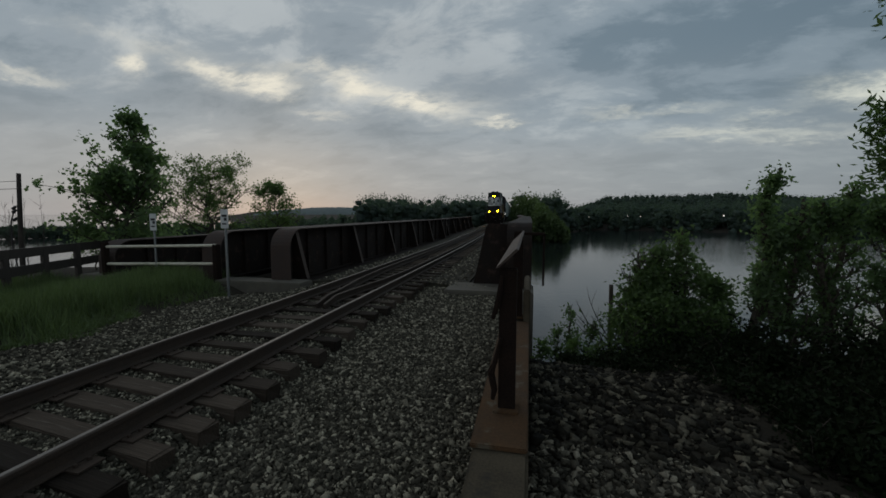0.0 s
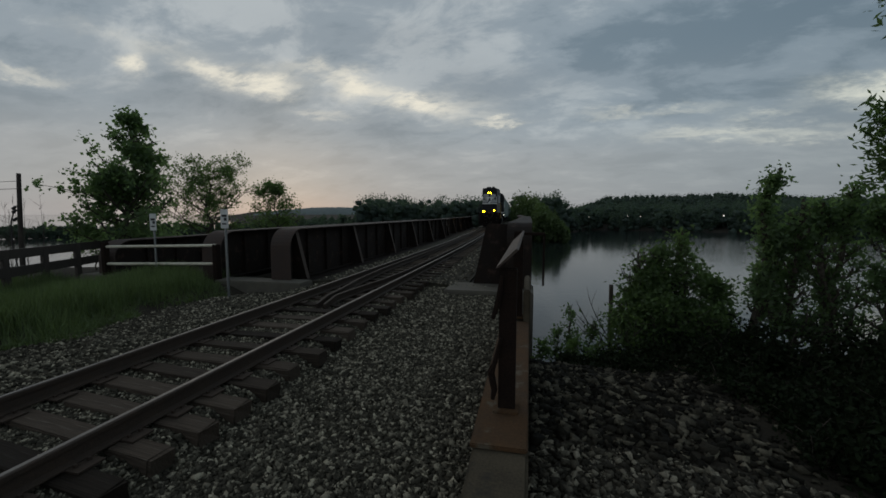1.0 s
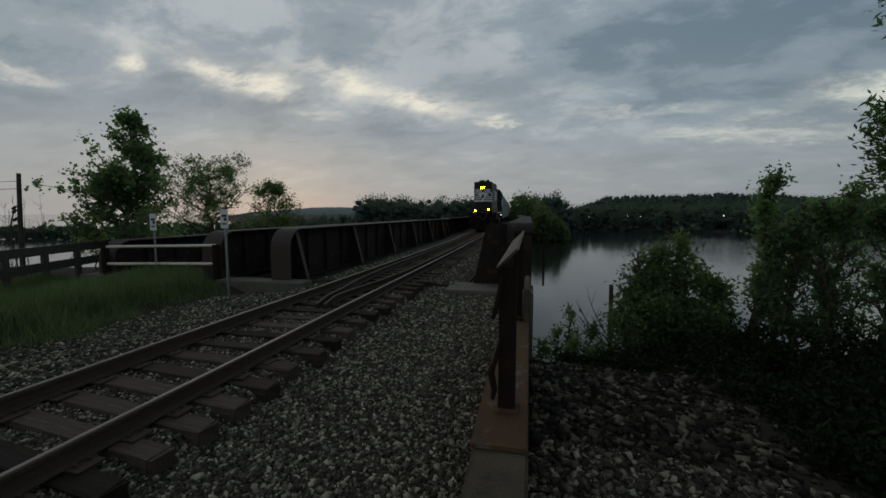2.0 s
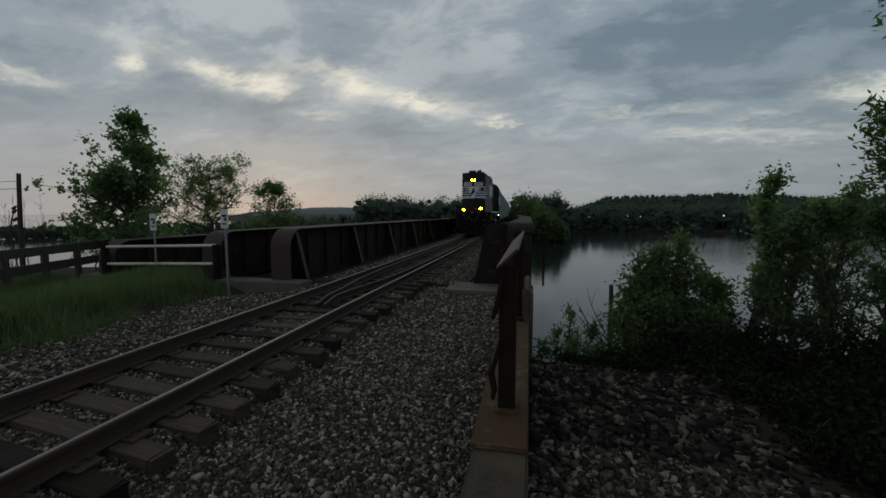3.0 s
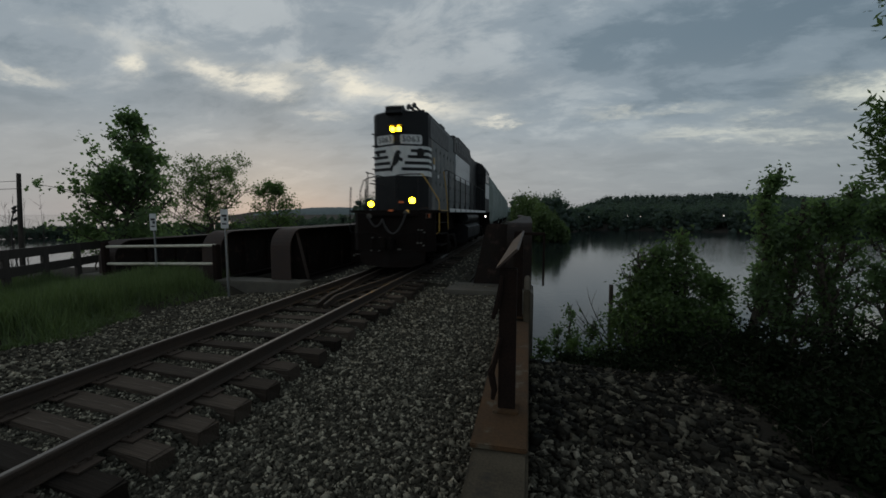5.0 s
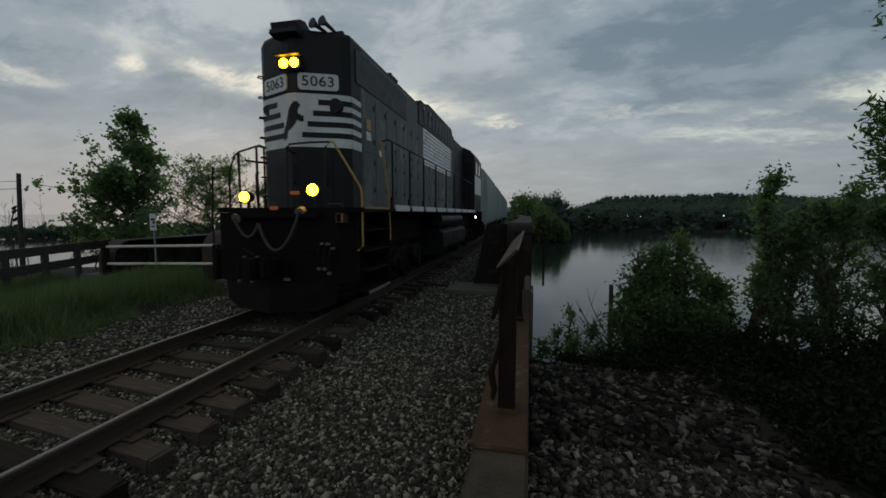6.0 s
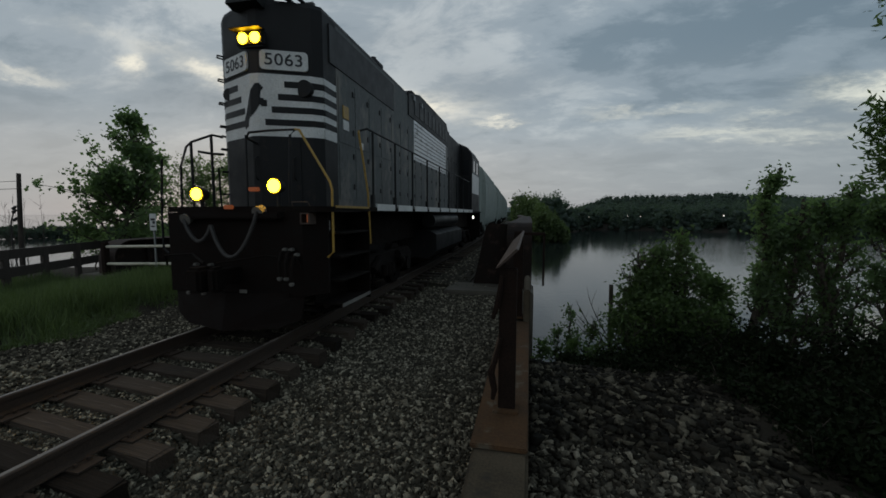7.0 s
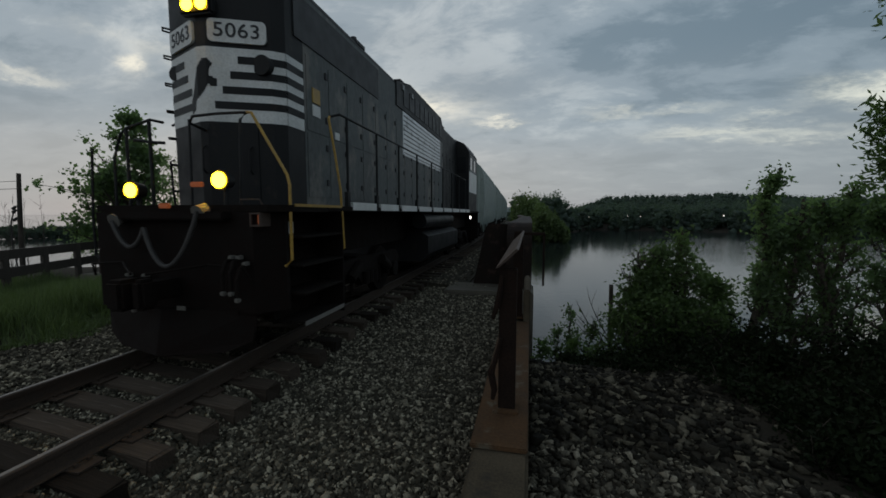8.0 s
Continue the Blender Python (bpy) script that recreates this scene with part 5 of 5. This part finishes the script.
# ---- trees and shrubs ----
def skeleton(rng, base, top, spread, limbs, twigs, rise=(0.25, 0.7), low=0.22):
    """Limb paths of a tree: (points, radius at the foot) for trunk, limbs and twigs; and the tips."""
    base, top = Vector(base), Vector(top)
    H = (top - base).length
    trunk = [base.lerp(top, k / 7) + Vector((rng.normal() * 0.02 * H * (k > 0), rng.normal() * 0.02 * H * (k > 0), 0)) for k in range(8)]
    paths, tips = [(trunk, 0.022 * H)], [trunk[-1]]
    for i in range(limbs):
        f = low + (0.96 - low) * (i + rng.random()) / limbs
        k = min(6, int(f * 7))
        p = trunk[k].lerp(trunk[k + 1], f * 7 - k)
        a = i * 2.4 + rng.normal() * 0.4
        reach = spread(f) * rng.uniform(0.7, 1.1)
        up = rng.uniform(*rise) * reach
        end = p + Vector((math.cos(a) * reach, math.sin(a) * reach, up))
        mid = p.lerp(end, 0.5) + Vector((0, 0, -0.08 * reach))
        limb = [p, p.lerp(mid, 0.5), mid, mid.lerp(end, 0.5) + Vector((0, 0, 0.03)), end]
        paths.append((limb, 0.010 * H * (1.1 - f * 0.7)))
        tips.append(end)
        for _ in range(twigs):
            g = rng.uniform(0.3, 1.0)
            q = limb[min(3, int(g * 4))].lerp(limb[min(3, int(g * 4)) + 1], g * 4 - min(3, int(g * 4)))
            e = q + Vector((rng.normal() * 0.3 * reach, rng.normal() * 0.3 * reach, abs(rng.normal()) * 0.28 * reach + 0.05))
            paths.append(([q, q.lerp(e, 0.5) + Vector((0, 0, 0.02)), e], 0.004 * H * (1.1 - f * 0.6)))
            tips.append(e)
            tips.append(q.lerp(e, 0.6))
    return paths, tips


def plant(name, label, category, base, top, spread, limbs, twigs, leaves, size, sigma, leaf, seed, group="", flat=0.55, extra=(), rise=(0.25, 0.7), low=0.22):
    """A tree or shrub: trunk with limbs as one part, a crown of small leaves as another."""
    rng = np.random.default_rng(seed)
    paths, tips = skeleton(rng, base, top, spread, limbs, twigs, rise, low)
    for a, b, w in extra:
        a, b = Vector(a), Vector(b)
        pth = [a, a.lerp(b, 0.35) + Vector((0, 0, 0.08)), a.lerp(b, 0.7) + Vector((0, 0, 0.05)), b]
        paths.append((pth, w))
        tips += [b, a.lerp(b, 0.8), a.lerp(b, 0.6), a.lerp(b, 0.45)]
    t = thing(name, label, category, group)
    bm = bmesh.new()
    for pth, r in paths:
        n = len(pth)
        pipe(bm, pth, [max(0.004, r * (1 - 0.8 * k / (n - 1))) for k in range(n)], 6 if r > 0.03 else 4)
    part("trunk", bm, M_BARK, t)
    tp = np.array([v[:] for v in tips])
    # leaves gather in clumps along the twigs
    freq = 6.5 / max(1.2, (Vector(top) - Vector(base)).length)
    weight = np.array([max(0.04, 0.42 + 1.5 * noise.noise(v * freq + Vector((seed, 0, 0)))) for v in tips])
    pick = rng.choice(len(tp), leaves, p=weight / weight.sum())
    c = tp[pick] + rng.normal(size=(leaves, 3)) * sigma * rng.uniform(0.4, 1.2, (leaves, 1))
    v, tri = foliage_tris(rng, c, size, flat)
    part_ob = quick_mesh("crown", v, tri, leaf, t)
    return t


plant("poplar_tree", "leafy green poplar tree standing behind the fence", "tree", (-18.7, 14.6, -1.2), (-17.25, 14.6, 6.15),
      lambda f: 2.6 * max(0.03, 1 - f) ** 0.8 * min(1, 0.55 + 1.7 * f), 54, 6, 11000, 0.082, 0.16, M_LEAF, 31, flat=0.8, rise=(0.3, 0.8), low=0.16,
      extra=[((-18.2, 14.6, 2.2), (-22.7, 14.3, 3.15), 0.04), ((-17.9, 14.6, 2.6), (-19.85, 14.5, 5.2), 0.04), ((-17.8, 14.6, 2.2), (-21.2, 14.5, 3.9), 0.04), ((-17.6, 14.6, 2.0), (-15.5, 14.5, 3.9), 0.04)])
plant("locust_tree", "small light green tree with feathery leaves", "tree", (-23.3, 25, -1.5), (-23.1, 25, 4.6),
      lambda f: 3.9 * (1.08 - f) ** 0.5 * min(1, 0.4 + f * 2), 34, 7, 9500, 0.09, 0.20, M_LEAF2, 32, "trees by the old bridge", 0.45, rise=(0.45, 1.05), low=0.18)
plant("locust_tree", "low light green tree with feathery leaves", "tree", (-17.6, 25, -1.5), (-17.6, 25, 3.6),
      lambda f: 2.3 * (1.08 - f) ** 0.5 * min(1, 0.4 + f * 2), 24, 7, 5200, 0.09, 0.19, M_LEAF2, 33, "trees by the old bridge", 0.45, rise=(0.4, 0.9), low=0.18)
# shrubs on the bank beyond the wall
def shrub(label, foot, top, reach, n, leaves, leaf, seed, power=0.5, size=0.034, low=0.46, spray=0.095):
    plant("bank_shrub", label, "shrub", foot, top, lambda f: reach * max(0.04, 1.0 - f) ** power, n, 7, leaves, size, spray, leaf, seed, "bank shrubs", rise=(0.4, 1.15), low=low)


DENSE, LOW = "dense dark green shrub on the lake bank", "low green undergrowth at the foot of the shrubs, shade painted into its leaves"
SAPLING = "slender green sapling rising out of the shrubs"
AIRY = "airy green shrub on the bank with the lake showing through"
for k, (x, y, foot, top, reach, n, leaves, power, low) in enumerate((
        (2.02, 8.3, -2.6, 1.02, 0.56, 40, 5000, 0.45, 0.40), (2.40, 8.2, -2.6, 1.10, 0.56, 40, 5000, 0.45, 0.40), (2.98, 8.2, -2.5, 0.92, 0.58, 42, 5400, 0.45, 0.40),
        (3.42, 8.1, -2.4, 0.46, 0.42, 36, 4000, 0.45, 0.40), (2.3, 7.9, -2.4, 0.10, 0.85, 36, 7000, 0.45, 0.35), (3.1, 7.8, -2.4, 0.0, 0.80, 36, 7000, 0.45, 0.35))):
    shrub(DENSE, (x, y, foot), (x - 0.04, y - 0.05, top), reach, n, leaves, M_LEAF3, 141 + k, power, 0.040, low, 0.11)
shrub(SAPLING, (2.75, 8.3, -1.6), (2.74, 8.25, 1.44), 0.34, 24, 900, M_LEAF3, 66, 0.5, 0.042)
for k, (x, y, foot, top, reach, n, leaves, power, low) in enumerate((
        (3.72, 7.5, -2.1, 2.50, 0.22, 40, 2000, 0.6, 0.45), (3.92, 7.5, -2.2, 1.45, 0.34, 30, 2800, 0.5, 0.42), (4.20, 7.5, -2.1, 2.00, 0.46, 30, 3000, 0.5, 0.40),
        (4.52, 7.4, -2.1, 1.95, 0.44, 28, 2600, 0.5, 0.40), (4.86, 7.4, -2.1, 2.20, 0.50, 30, 3000, 0.5, 0.40), (5.30, 7.2, -2.0, 2.15, 0.52, 30, 3000, 0.5, 0.40),
        (5.85, 7.0, -2.0, 2.15, 0.66, 32, 3800, 0.5, 0.38), (6.5, 6.8, -1.9, 2.2, 0.9, 40, 6000, 0.5, 0.35))):
    shrub(SAPLING if k == 0 else AIRY, (x + 0.05, y, foot), (x, y - 0.05, top), reach, n, leaves, M_LEAF, 161 + k, power, 0.038, low, 0.09)
# low plants fill the shade below the shrubs, its darkness in their leaf colour
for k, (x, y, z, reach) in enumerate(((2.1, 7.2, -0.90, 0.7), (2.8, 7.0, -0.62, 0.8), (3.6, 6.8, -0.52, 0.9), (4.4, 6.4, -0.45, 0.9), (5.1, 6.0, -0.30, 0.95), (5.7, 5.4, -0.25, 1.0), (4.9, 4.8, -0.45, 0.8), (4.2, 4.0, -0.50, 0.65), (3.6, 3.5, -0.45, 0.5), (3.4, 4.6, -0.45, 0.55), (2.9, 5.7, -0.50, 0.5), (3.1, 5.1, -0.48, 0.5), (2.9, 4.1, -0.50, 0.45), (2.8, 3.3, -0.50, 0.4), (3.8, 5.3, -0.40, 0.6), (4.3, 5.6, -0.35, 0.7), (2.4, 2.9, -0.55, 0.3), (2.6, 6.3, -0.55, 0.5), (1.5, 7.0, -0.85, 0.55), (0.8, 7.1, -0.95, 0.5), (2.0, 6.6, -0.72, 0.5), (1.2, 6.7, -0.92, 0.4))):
    shrub(LOW, (x, y, z - 0.6), (x, y, z), reach, 24, int(1500 + 3800 * reach), M_LEAFSHADED, 46 + k, low=0.1)
for k, (x, y, h, n, w) in enumerate(((0.92, 9.0, 2.15, 620, 0.26), (0.62, 8.9, 1.5, 420, 0.24), (1.30, 9.0, 1.7, 420, 0.24), (1.60, 8.4, 1.2, 420, 0.24), (0.25, 8.2, 0.8, 380, 0.26), (0.9, 8.2, 0.9, 420, 0.28), (1.3, 8.0, 0.8, 420, 0.28))):
    z = ground_z(x, y)
    plant("weed", "thin light green weed on the bank", "weed", (x, y, z - 0.05), (x + 0.05, y, z + h), lambda f, w=w: w * (1.1 - f) ** 0.7, 14, 3, n, 0.040, 0.07, M_LEAF2, 50 + k, "bank weeds")
# real drooping branches; the unseen crown is spread wide to shade the bank
plant("overhanging_tree", "tree with drooping narrow leaves beside the bank", "tree", (7.3, 3.9, -0.9), (7.3, 3.7, 8.5),
      lambda f: 3.0 * (1.1 - f) ** 0.4, 60, 7, 34000, 0.046, 0.12, M_LEAF3, 60, flat=0.32,
      extra=[((5.4, 4.6, 3.6), (3.62, 5.1, 2.82), 0.02), ((5.2, 4.6, 4.4), (3.66, 5.0, 3.80), 0.02), ((5.0, 4.8, 3.2), (3.62, 5.1, 2.45), 0.02),
             ((4.6, 4.9, 3.0), (3.62, 5.15, 2.15), 0.015), ((4.8, 4.9, 3.3), (3.58, 5.1, 2.65), 0.015), ((4.9, 4.9, 3.1), (3.66, 5.1, 2.3), 0.015)] * 2)
bm = bmesh.new()
pipe(bm, [(1.77, 9.0, -2.8), (1.76, 9.0, -1.2), (1.75, 9.0, -0.4), (1.74, 9.0, 0.24)], [0.05, 0.047, 0.045, 0.043], 8)
tagged(part("stake", bm, M_BARK, None), "dark weathered wooden stake on the bank", "stake")
rng = np.random.default_rng(70)
bm = bmesh.new()
for _ in range(5):
    p = Vector((1.70 + rng.normal() * 0.04, 8.95, -1.3 + rng.uniform(0, 0.5)))
    e = p + Vector((rng.uniform(-0.85, -0.35), rng.normal() * 0.15, rng.uniform(0.55, 0.95)))
    m = p.lerp(e, 0.5) + Vector((rng.normal() * 0.05, 0, rng.uniform(-0.12, 0.05)))
    pipe(bm, [p, p.lerp(m, 0.5), m, m.lerp(e, 0.5) + Vector((0, 0, -0.03)), e], [0.016, 0.013, 0.011, 0.008, 0.003], 5)
    for q in range(4):
        a = m.lerp(e, rng.uniform(-0.4, 0.9))
        pipe(bm, [a, a + Vector((rng.uniform(-0.14, 0.02), rng.normal() * 0.05, rng.uniform(0.05, 0.14))), a + Vector((rng.uniform(-0.26, 0.10), rng.normal() * 0.08, rng.uniform(0.16, 0.34)))], [0.006, 0.005, 0.002], 4)
tagged(part("dead_brush", bm, M_BARK, None), "bare dead twigs beside the stake", "brush", kind="stuff")
bm = bmesh.new()
for _ in range(14):
    p = Vector((-22.6 + rng.normal() * 0.7, 13.5 + rng.normal() * 0.6, -1.6))
    e = p + Vector((rng.normal() * 0.35, rng.normal() * 0.3, rng.uniform(2.2, 4.9)))
    pipe(bm, [p, p.lerp(e, 0.5) + Vector((rng.normal() * 0.12, 0, 0)), e], [0.02, 0.012, 0.004], 4)
    for q in range(9):
        a = p.lerp(e, rng.uniform(0.35, 0.98))
        b = a + Vector((rng.normal() * 0.32, rng.normal() * 0.2, rng.uniform(0.15, 0.5)))
        pipe(bm, [a, a.lerp(b, 0.5) + Vector((rng.normal() * 0.04, 0, 0)), b], [0.007, 0.005, 0.002], 4)
tagged(part("bare_saplings", bm, M_BARK, None), "thin bare saplings behind the fence", "brush", kind="stuff")
for k, (x, y, h, w) in enumerate(((-20.5, 15.0, 1.7, 1.2), (-19.0, 16.5, 1.6, 1.1), (-17.6, 15.4, 1.6, 1.3), (-15.6, 14.3, 1.7, 1.1))):
    plant("fence_shrub", "straggly green shrub behind the fence", "shrub", (x, y, -1.0), (x, y, -1.0 + h), lambda f, w=w: w * (1.1 - f) ** 0.4, 18, 5, 800, 0.08, 0.2, M_LEAF, 80 + k, "fence shrubs")


def grass():
    rng = np.random.default_rng(90)
    n = 70000
    x = -7.4 - 12.5 * rng.random(n) ** 1.2
    y = rng.uniform(2.4, 11.2, n)
    edge = -7.85 - 0.17 * (y - 4) - 0.30 * np.sin(y * 1.9) - 0.22 * np.sin(y * 4.3 + 1)
    keep = x < edge
    x, y = x[keep], y[keep]
    clump = np.array([0.5 + 0.9 * noise.noise((a * 0.9, b * 0.9, 3.0)) for a, b in zip(x, y)])
    depth = np.clip((edge[keep] - x) / 0.9, 0.30, 1)
    keep = rng.random(len(x)) < 0.35 + clump * 0.6
    x, y, clump, depth = x[keep], y[keep], clump[keep], depth[keep]
    n = len(x)
    z = np.array([max(ground_z(a, b), bed_z(a, b) if a > -8.6 else -9) for a, b in zip(x, y)]) - 0.02
    h = rng.uniform(0.30, 0.75, n) * (0.55 + 0.6 * np.clip(clump, 0, 1)) * depth
    a = rng.uniform(0, 2 * math.pi, n)
    wx, wy = np.cos(a) * 0.008, np.sin(a) * 0.008
    bx, by = rng.normal(size=n) * 0.12, rng.normal(size=n) * 0.12
    v = np.stack([np.stack([x - wx, y - wy, z], 1), np.stack([x + wx, y + wy, z], 1),
                  np.stack([x + bx * 0.35 + wx * 0.8, y + by * 0.35 + wy * 0.8, z + h * 0.6], 1), np.stack([x + bx * 0.35 - wx * 0.8, y + by * 0.35 - wy * 0.8, z + h * 0.6], 1),
                  np.stack([x + bx, y + by, z + h], 1)], 1).reshape(-1, 3)
    i = np.arange(n)[:, None] * 5
    t = np.concatenate([i + np.array([[0, 1, 2]]), i + np.array([[0, 2, 3]]), i + np.array([[3, 2, 4]])])
    tagged(quick_mesh("grass", v, t, M_GRASS), "long uncut green grass beside the ballast", "grass", kind="stuff")


grass()


# ---- fence, gate, signs, pole ----
def make_fence():
    f = thing("timber_fence", "dark weathered timber fence with two heavy rails", "fence")
    a, b = Vector((-16.0, 7.2, 0)), Vector((-18.9, 14.6, 0))
    d = (b - a).normalized()
    n = Vector((-d.y, d.x, 0)) * 0.05
    for z in (0.40, -0.20):
        bm = bmesh.new()
        vs = [bm.verts.new(p + s * n + Vector((0, 0, zz))) for p in (a, b) for s in (-1, 1) for zz in (z - 0.16, z + 0.16)]
        bmesh.ops.convex_hull(bm, input=vs)
        part("fence_rail", bm, M_FENCE, f)
    for k in range(5):
        p = a.lerp(b, 0.12 + 0.2 * k)
        bm = bmesh.new()
        box(bm, p.x - 0.09, p.x + 0.09, p.y - 0.09, p.y + 0.09, -1.1, 0.56, 0.015)
        part("fence_post", bm, M_FENCE, f)


make_fence()


def make_gate():
    g = thing("barrier_gate", "weathered pale barrier of two pipe rails on posts", "gate")
    for z in (0.66, 0.08):
        bm = bmesh.new()
        rod(bm, (-14.0, 10.55, z - 0.01), (-9.6, 10.55, z + 0.11), 0.045, seg=10)
        part("gate_rail", bm, M_GATE, g)
    for x in (-14.0, -9.6):
        part("gate_post", boxed(x - 0.09, x + 0.09, 10.46, 10.64, -0.9, 0.80, 0.02), M_POST, g, "rusty gate post")


make_gate()


def make_sign(x, y, foot, z0, z1, w, label):
    s = thing("track_sign", label, "sign", "trackside signs")
    part("post", boxed(x - 0.03, x + 0.03, y + 0.012, y + 0.05, foot, z1 - 0.02, 0.004), M_GALV, s)
    p = part("plate", boxed(x - w / 2, x + w / 2, y, y + 0.01, z0, z1, 0.004), M_SIGN, s, "white sign plate")
    h = z1 - z0
    part("marking", boxed(x - w * 0.32, x + w * 0.32, y - 0.004, y, z0 + 0.60 * h, z0 + 0.72 * h), M_INK, p, "dark unreadable marking")
    part("marking", boxed(x - w * 0.05, x + w * 0.30, y - 0.004, y, z0 + 0.40 * h, z0 + 0.56 * h), M_INK, p, "dark unreadable marking")
    part("marking", boxed(x - w * 0.28, x + w * 0.25, y - 0.004, y, z0 + 0.20 * h, z0 + 0.28 * h), M_INK, p, "dark unreadable marking")


make_sign(-7.98, 9.1, -0.6, 1.37, 1.88, 0.24, "small white trackside sign on a steel post beside the ballast")
make_sign(-11.9, 10.5, -0.8, 1.22, 1.76, 0.26, "small white sign on a steel post behind the barrier")
pole = thing("utility_pole", "dark wooden utility pole with cables and insulators", "utility pole")
bm = bmesh.new()
pipe(bm, [(-21.95, 13.0, -1.6), (-21.85, 13.0, 1.0), (-21.65, 13.0, 3.5)], [0.10, 0.09, 0.075], 12)
part("mast", bm, M_FENCE, pole)
for z in (3.16, 2.84):
    part("wire", pipe(bmesh.new(), [(-21.68, 12.95, z), (-26.0, 12.4, z - 0.12), (-31.0, 11.8, z + 0.02)], 0.012, 5), M_RUBBER, pole, "thin overhead wire")
bm = bmesh.new()
for z in (2.05, 1.90, 1.55):
    rod(bm, (-22.02, 12.9, z - 0.09), (-21.90, 12.95, z + 0.03), 0.07, 0.05, 8)
part("insulator", bm, M_RUBBER, pole, "dark insulators and cable clamps")
bm = bmesh.new()
pipe(bm, [(-21.95, 12.9, 1.9), (-22.1, 12.85, 1.4), (-22.15, 12.85, 0.4), (-22.05, 12.9, -0.6)], 0.03, 6)
part("down_cable", bm, M_RUBBER, pole, "loose black cable")

# ---- lamps on the far shore ----
for k, (x, y, z) in enumerate(((62.6, 150, 0.9), (37.2, 150, 0.5), (33.0, 150, 0.8), (20.3, 150, 0.4), (76.0, 158, 0.8))):
    lm = thing("shore_lamp", "small lit lamp post on the far lake shore", "lamp", "lamps on the far shore", m=pose(x, y - 2, 0))
    bm = bmesh.new()
    rod(bm, (0, 0, WATER_Z - 0.5), (0, 0, z), 0.06)
    part("post", bm, M_POST, lm)
    bm = bmesh.new()
    bmesh.ops.create_icosphere(bm, subdivisions=2, radius=0.22 if k == 0 else 0.09, matrix=Matrix.Translation((0, 0, z + 0.15)))
    part("globe", bm, M_SHORELAMP, lm, "glowing white globe")


# ---- pieces of the track: ties and tie plates ----
def lay_ties():
    rng = random.Random(5)
    meshes = []
    for k in range(4):
        bm = bmesh.new()
        box(bm, -1.34, 1.34, -0.115, 0.115, -0.18, 0.0, 0.012)
        for v in bm.verts:
            v.co += Vector((rng.uniform(-0.02, 0.02), rng.uniform(-0.008, 0.008), rng.uniform(-0.006, 0.004)))
        me = bpy.data.meshes.new("tie")
        bm.to_mesh(me)
        bm.free()
        me.materials.append(M_TIE)
        meshes.append(me)
    plate = bpy.data.meshes.new("tie_plate")
    bm = bmesh.new()
    box(bm, -0.20, 0.20, -0.10, 0.10, 0, 0.016)
    for x in (-0.105, 0.105):
        for y in (-0.05, 0.05):
            box(bm, x - 0.012, x + 0.012, y - 0.012, y + 0.012, 0.014, 0.04)
    bm.to_mesh(plate)
    bm.free()
    plate.materials.append(M_RAIL)
    s = -3.75
    while s < 75:
        p = on_track(s)
        turn = -min(CURVE_LEN, max(0, s - CURVE_AT)) / CURVE_R
        ob = new("tie", meshes[rng.randrange(4)])
        ob.parent = track
        askew = -0.13 * (1 - smooth(2.5, 6.0, s))
        ob.matrix_basis = Matrix.Translation((p.x + rng.uniform(-0.03, 0.06), p.y, -0.184 + rng.uniform(-0.008, 0.003))) @ Matrix.Rotation(-turn + askew + rng.uniform(-0.02, 0.02), 4, "Z")
        if s < 16:
            for side in (-1, 1):
                pl = new("tie_plate", plate)
                pl.parent = track
                pl.matrix_basis = Matrix.Translation((p.x + side * GAUGE, p.y, -0.1835))
        s += 0.43 + 0.12 * smooth(3.2, 5.0, s) + rng.uniform(-0.015, 0.015)


lay_ties()


# ---- what moves ----
def front_at(t):
    """Where the front of the train stands along the track: at speed, then almost halting."""
    keys = ((0.0, 62.0), (0.8, 53.4), (1.7, 43.5), (2.8, 33.0), (3.2, 29.3), (3.7, 24.6), (4.2, 19.5), (4.7, 14.6),
            (5.1, 10.7), (5.4, 8.2), (5.6, 7.0), (5.8, 6.40), (6.0, 5.98), (6.5, 5.45), (7.0, 4.96), (7.5, 4.47), (8.0, 3.95))
    ts, ys = [k[0] for k in keys], [k[1] for k in keys]
    h = [b - a for a, b in zip(ts, ts[1:])]
    d = [(b - a) / w for a, b, w in zip(ys, ys[1:], h)]
    slope = [d[0]] + [2 * a * b / (a + b) for a, b in zip(d, d[1:])] + [d[-1]]
    for i in range(len(h)):
        if t <= ts[i + 1] or i == len(h) - 1:
            u = (t - ts[i]) / h[i]
            return ((2 * u ** 3 - 3 * u ** 2 + 1) * ys[i] + (u ** 3 - 2 * u ** 2 + u) * h[i] * slope[i]
                    + (3 * u ** 2 - 2 * u ** 3) * ys[i + 1] + (u ** 3 - u ** 2) * h[i] * slope[i + 1])


def car_pose(s, a, b):
    """The pose of a car whose front is at s and whose trucks lie a and b behind it."""
    p, q = on_track(s + a), on_track(s + b)
    turn = math.atan2(-(q.x - p.x), q.y - p.y)
    m = Matrix.Rotation(turn, 4, "Z")
    m.translation = p - m.to_3x3() @ Vector((0, a, 0))
    return m


def motions():
    times = [0.2 * k for k in range(41)]
    for car, back, a, b in TRAIN:
        walk(car, [(t, car_pose(front_at(t) + back, a, b)) for t in times])
    fine = [k / 15 for k in range(121)]
    for axle, place, radius in AXLES:
        walk(axle, [(t, Matrix.Translation(place) @ Matrix.Rotation((front_at(t) - 62.0) / radius, 4, "X")) for t in fine])


motions()
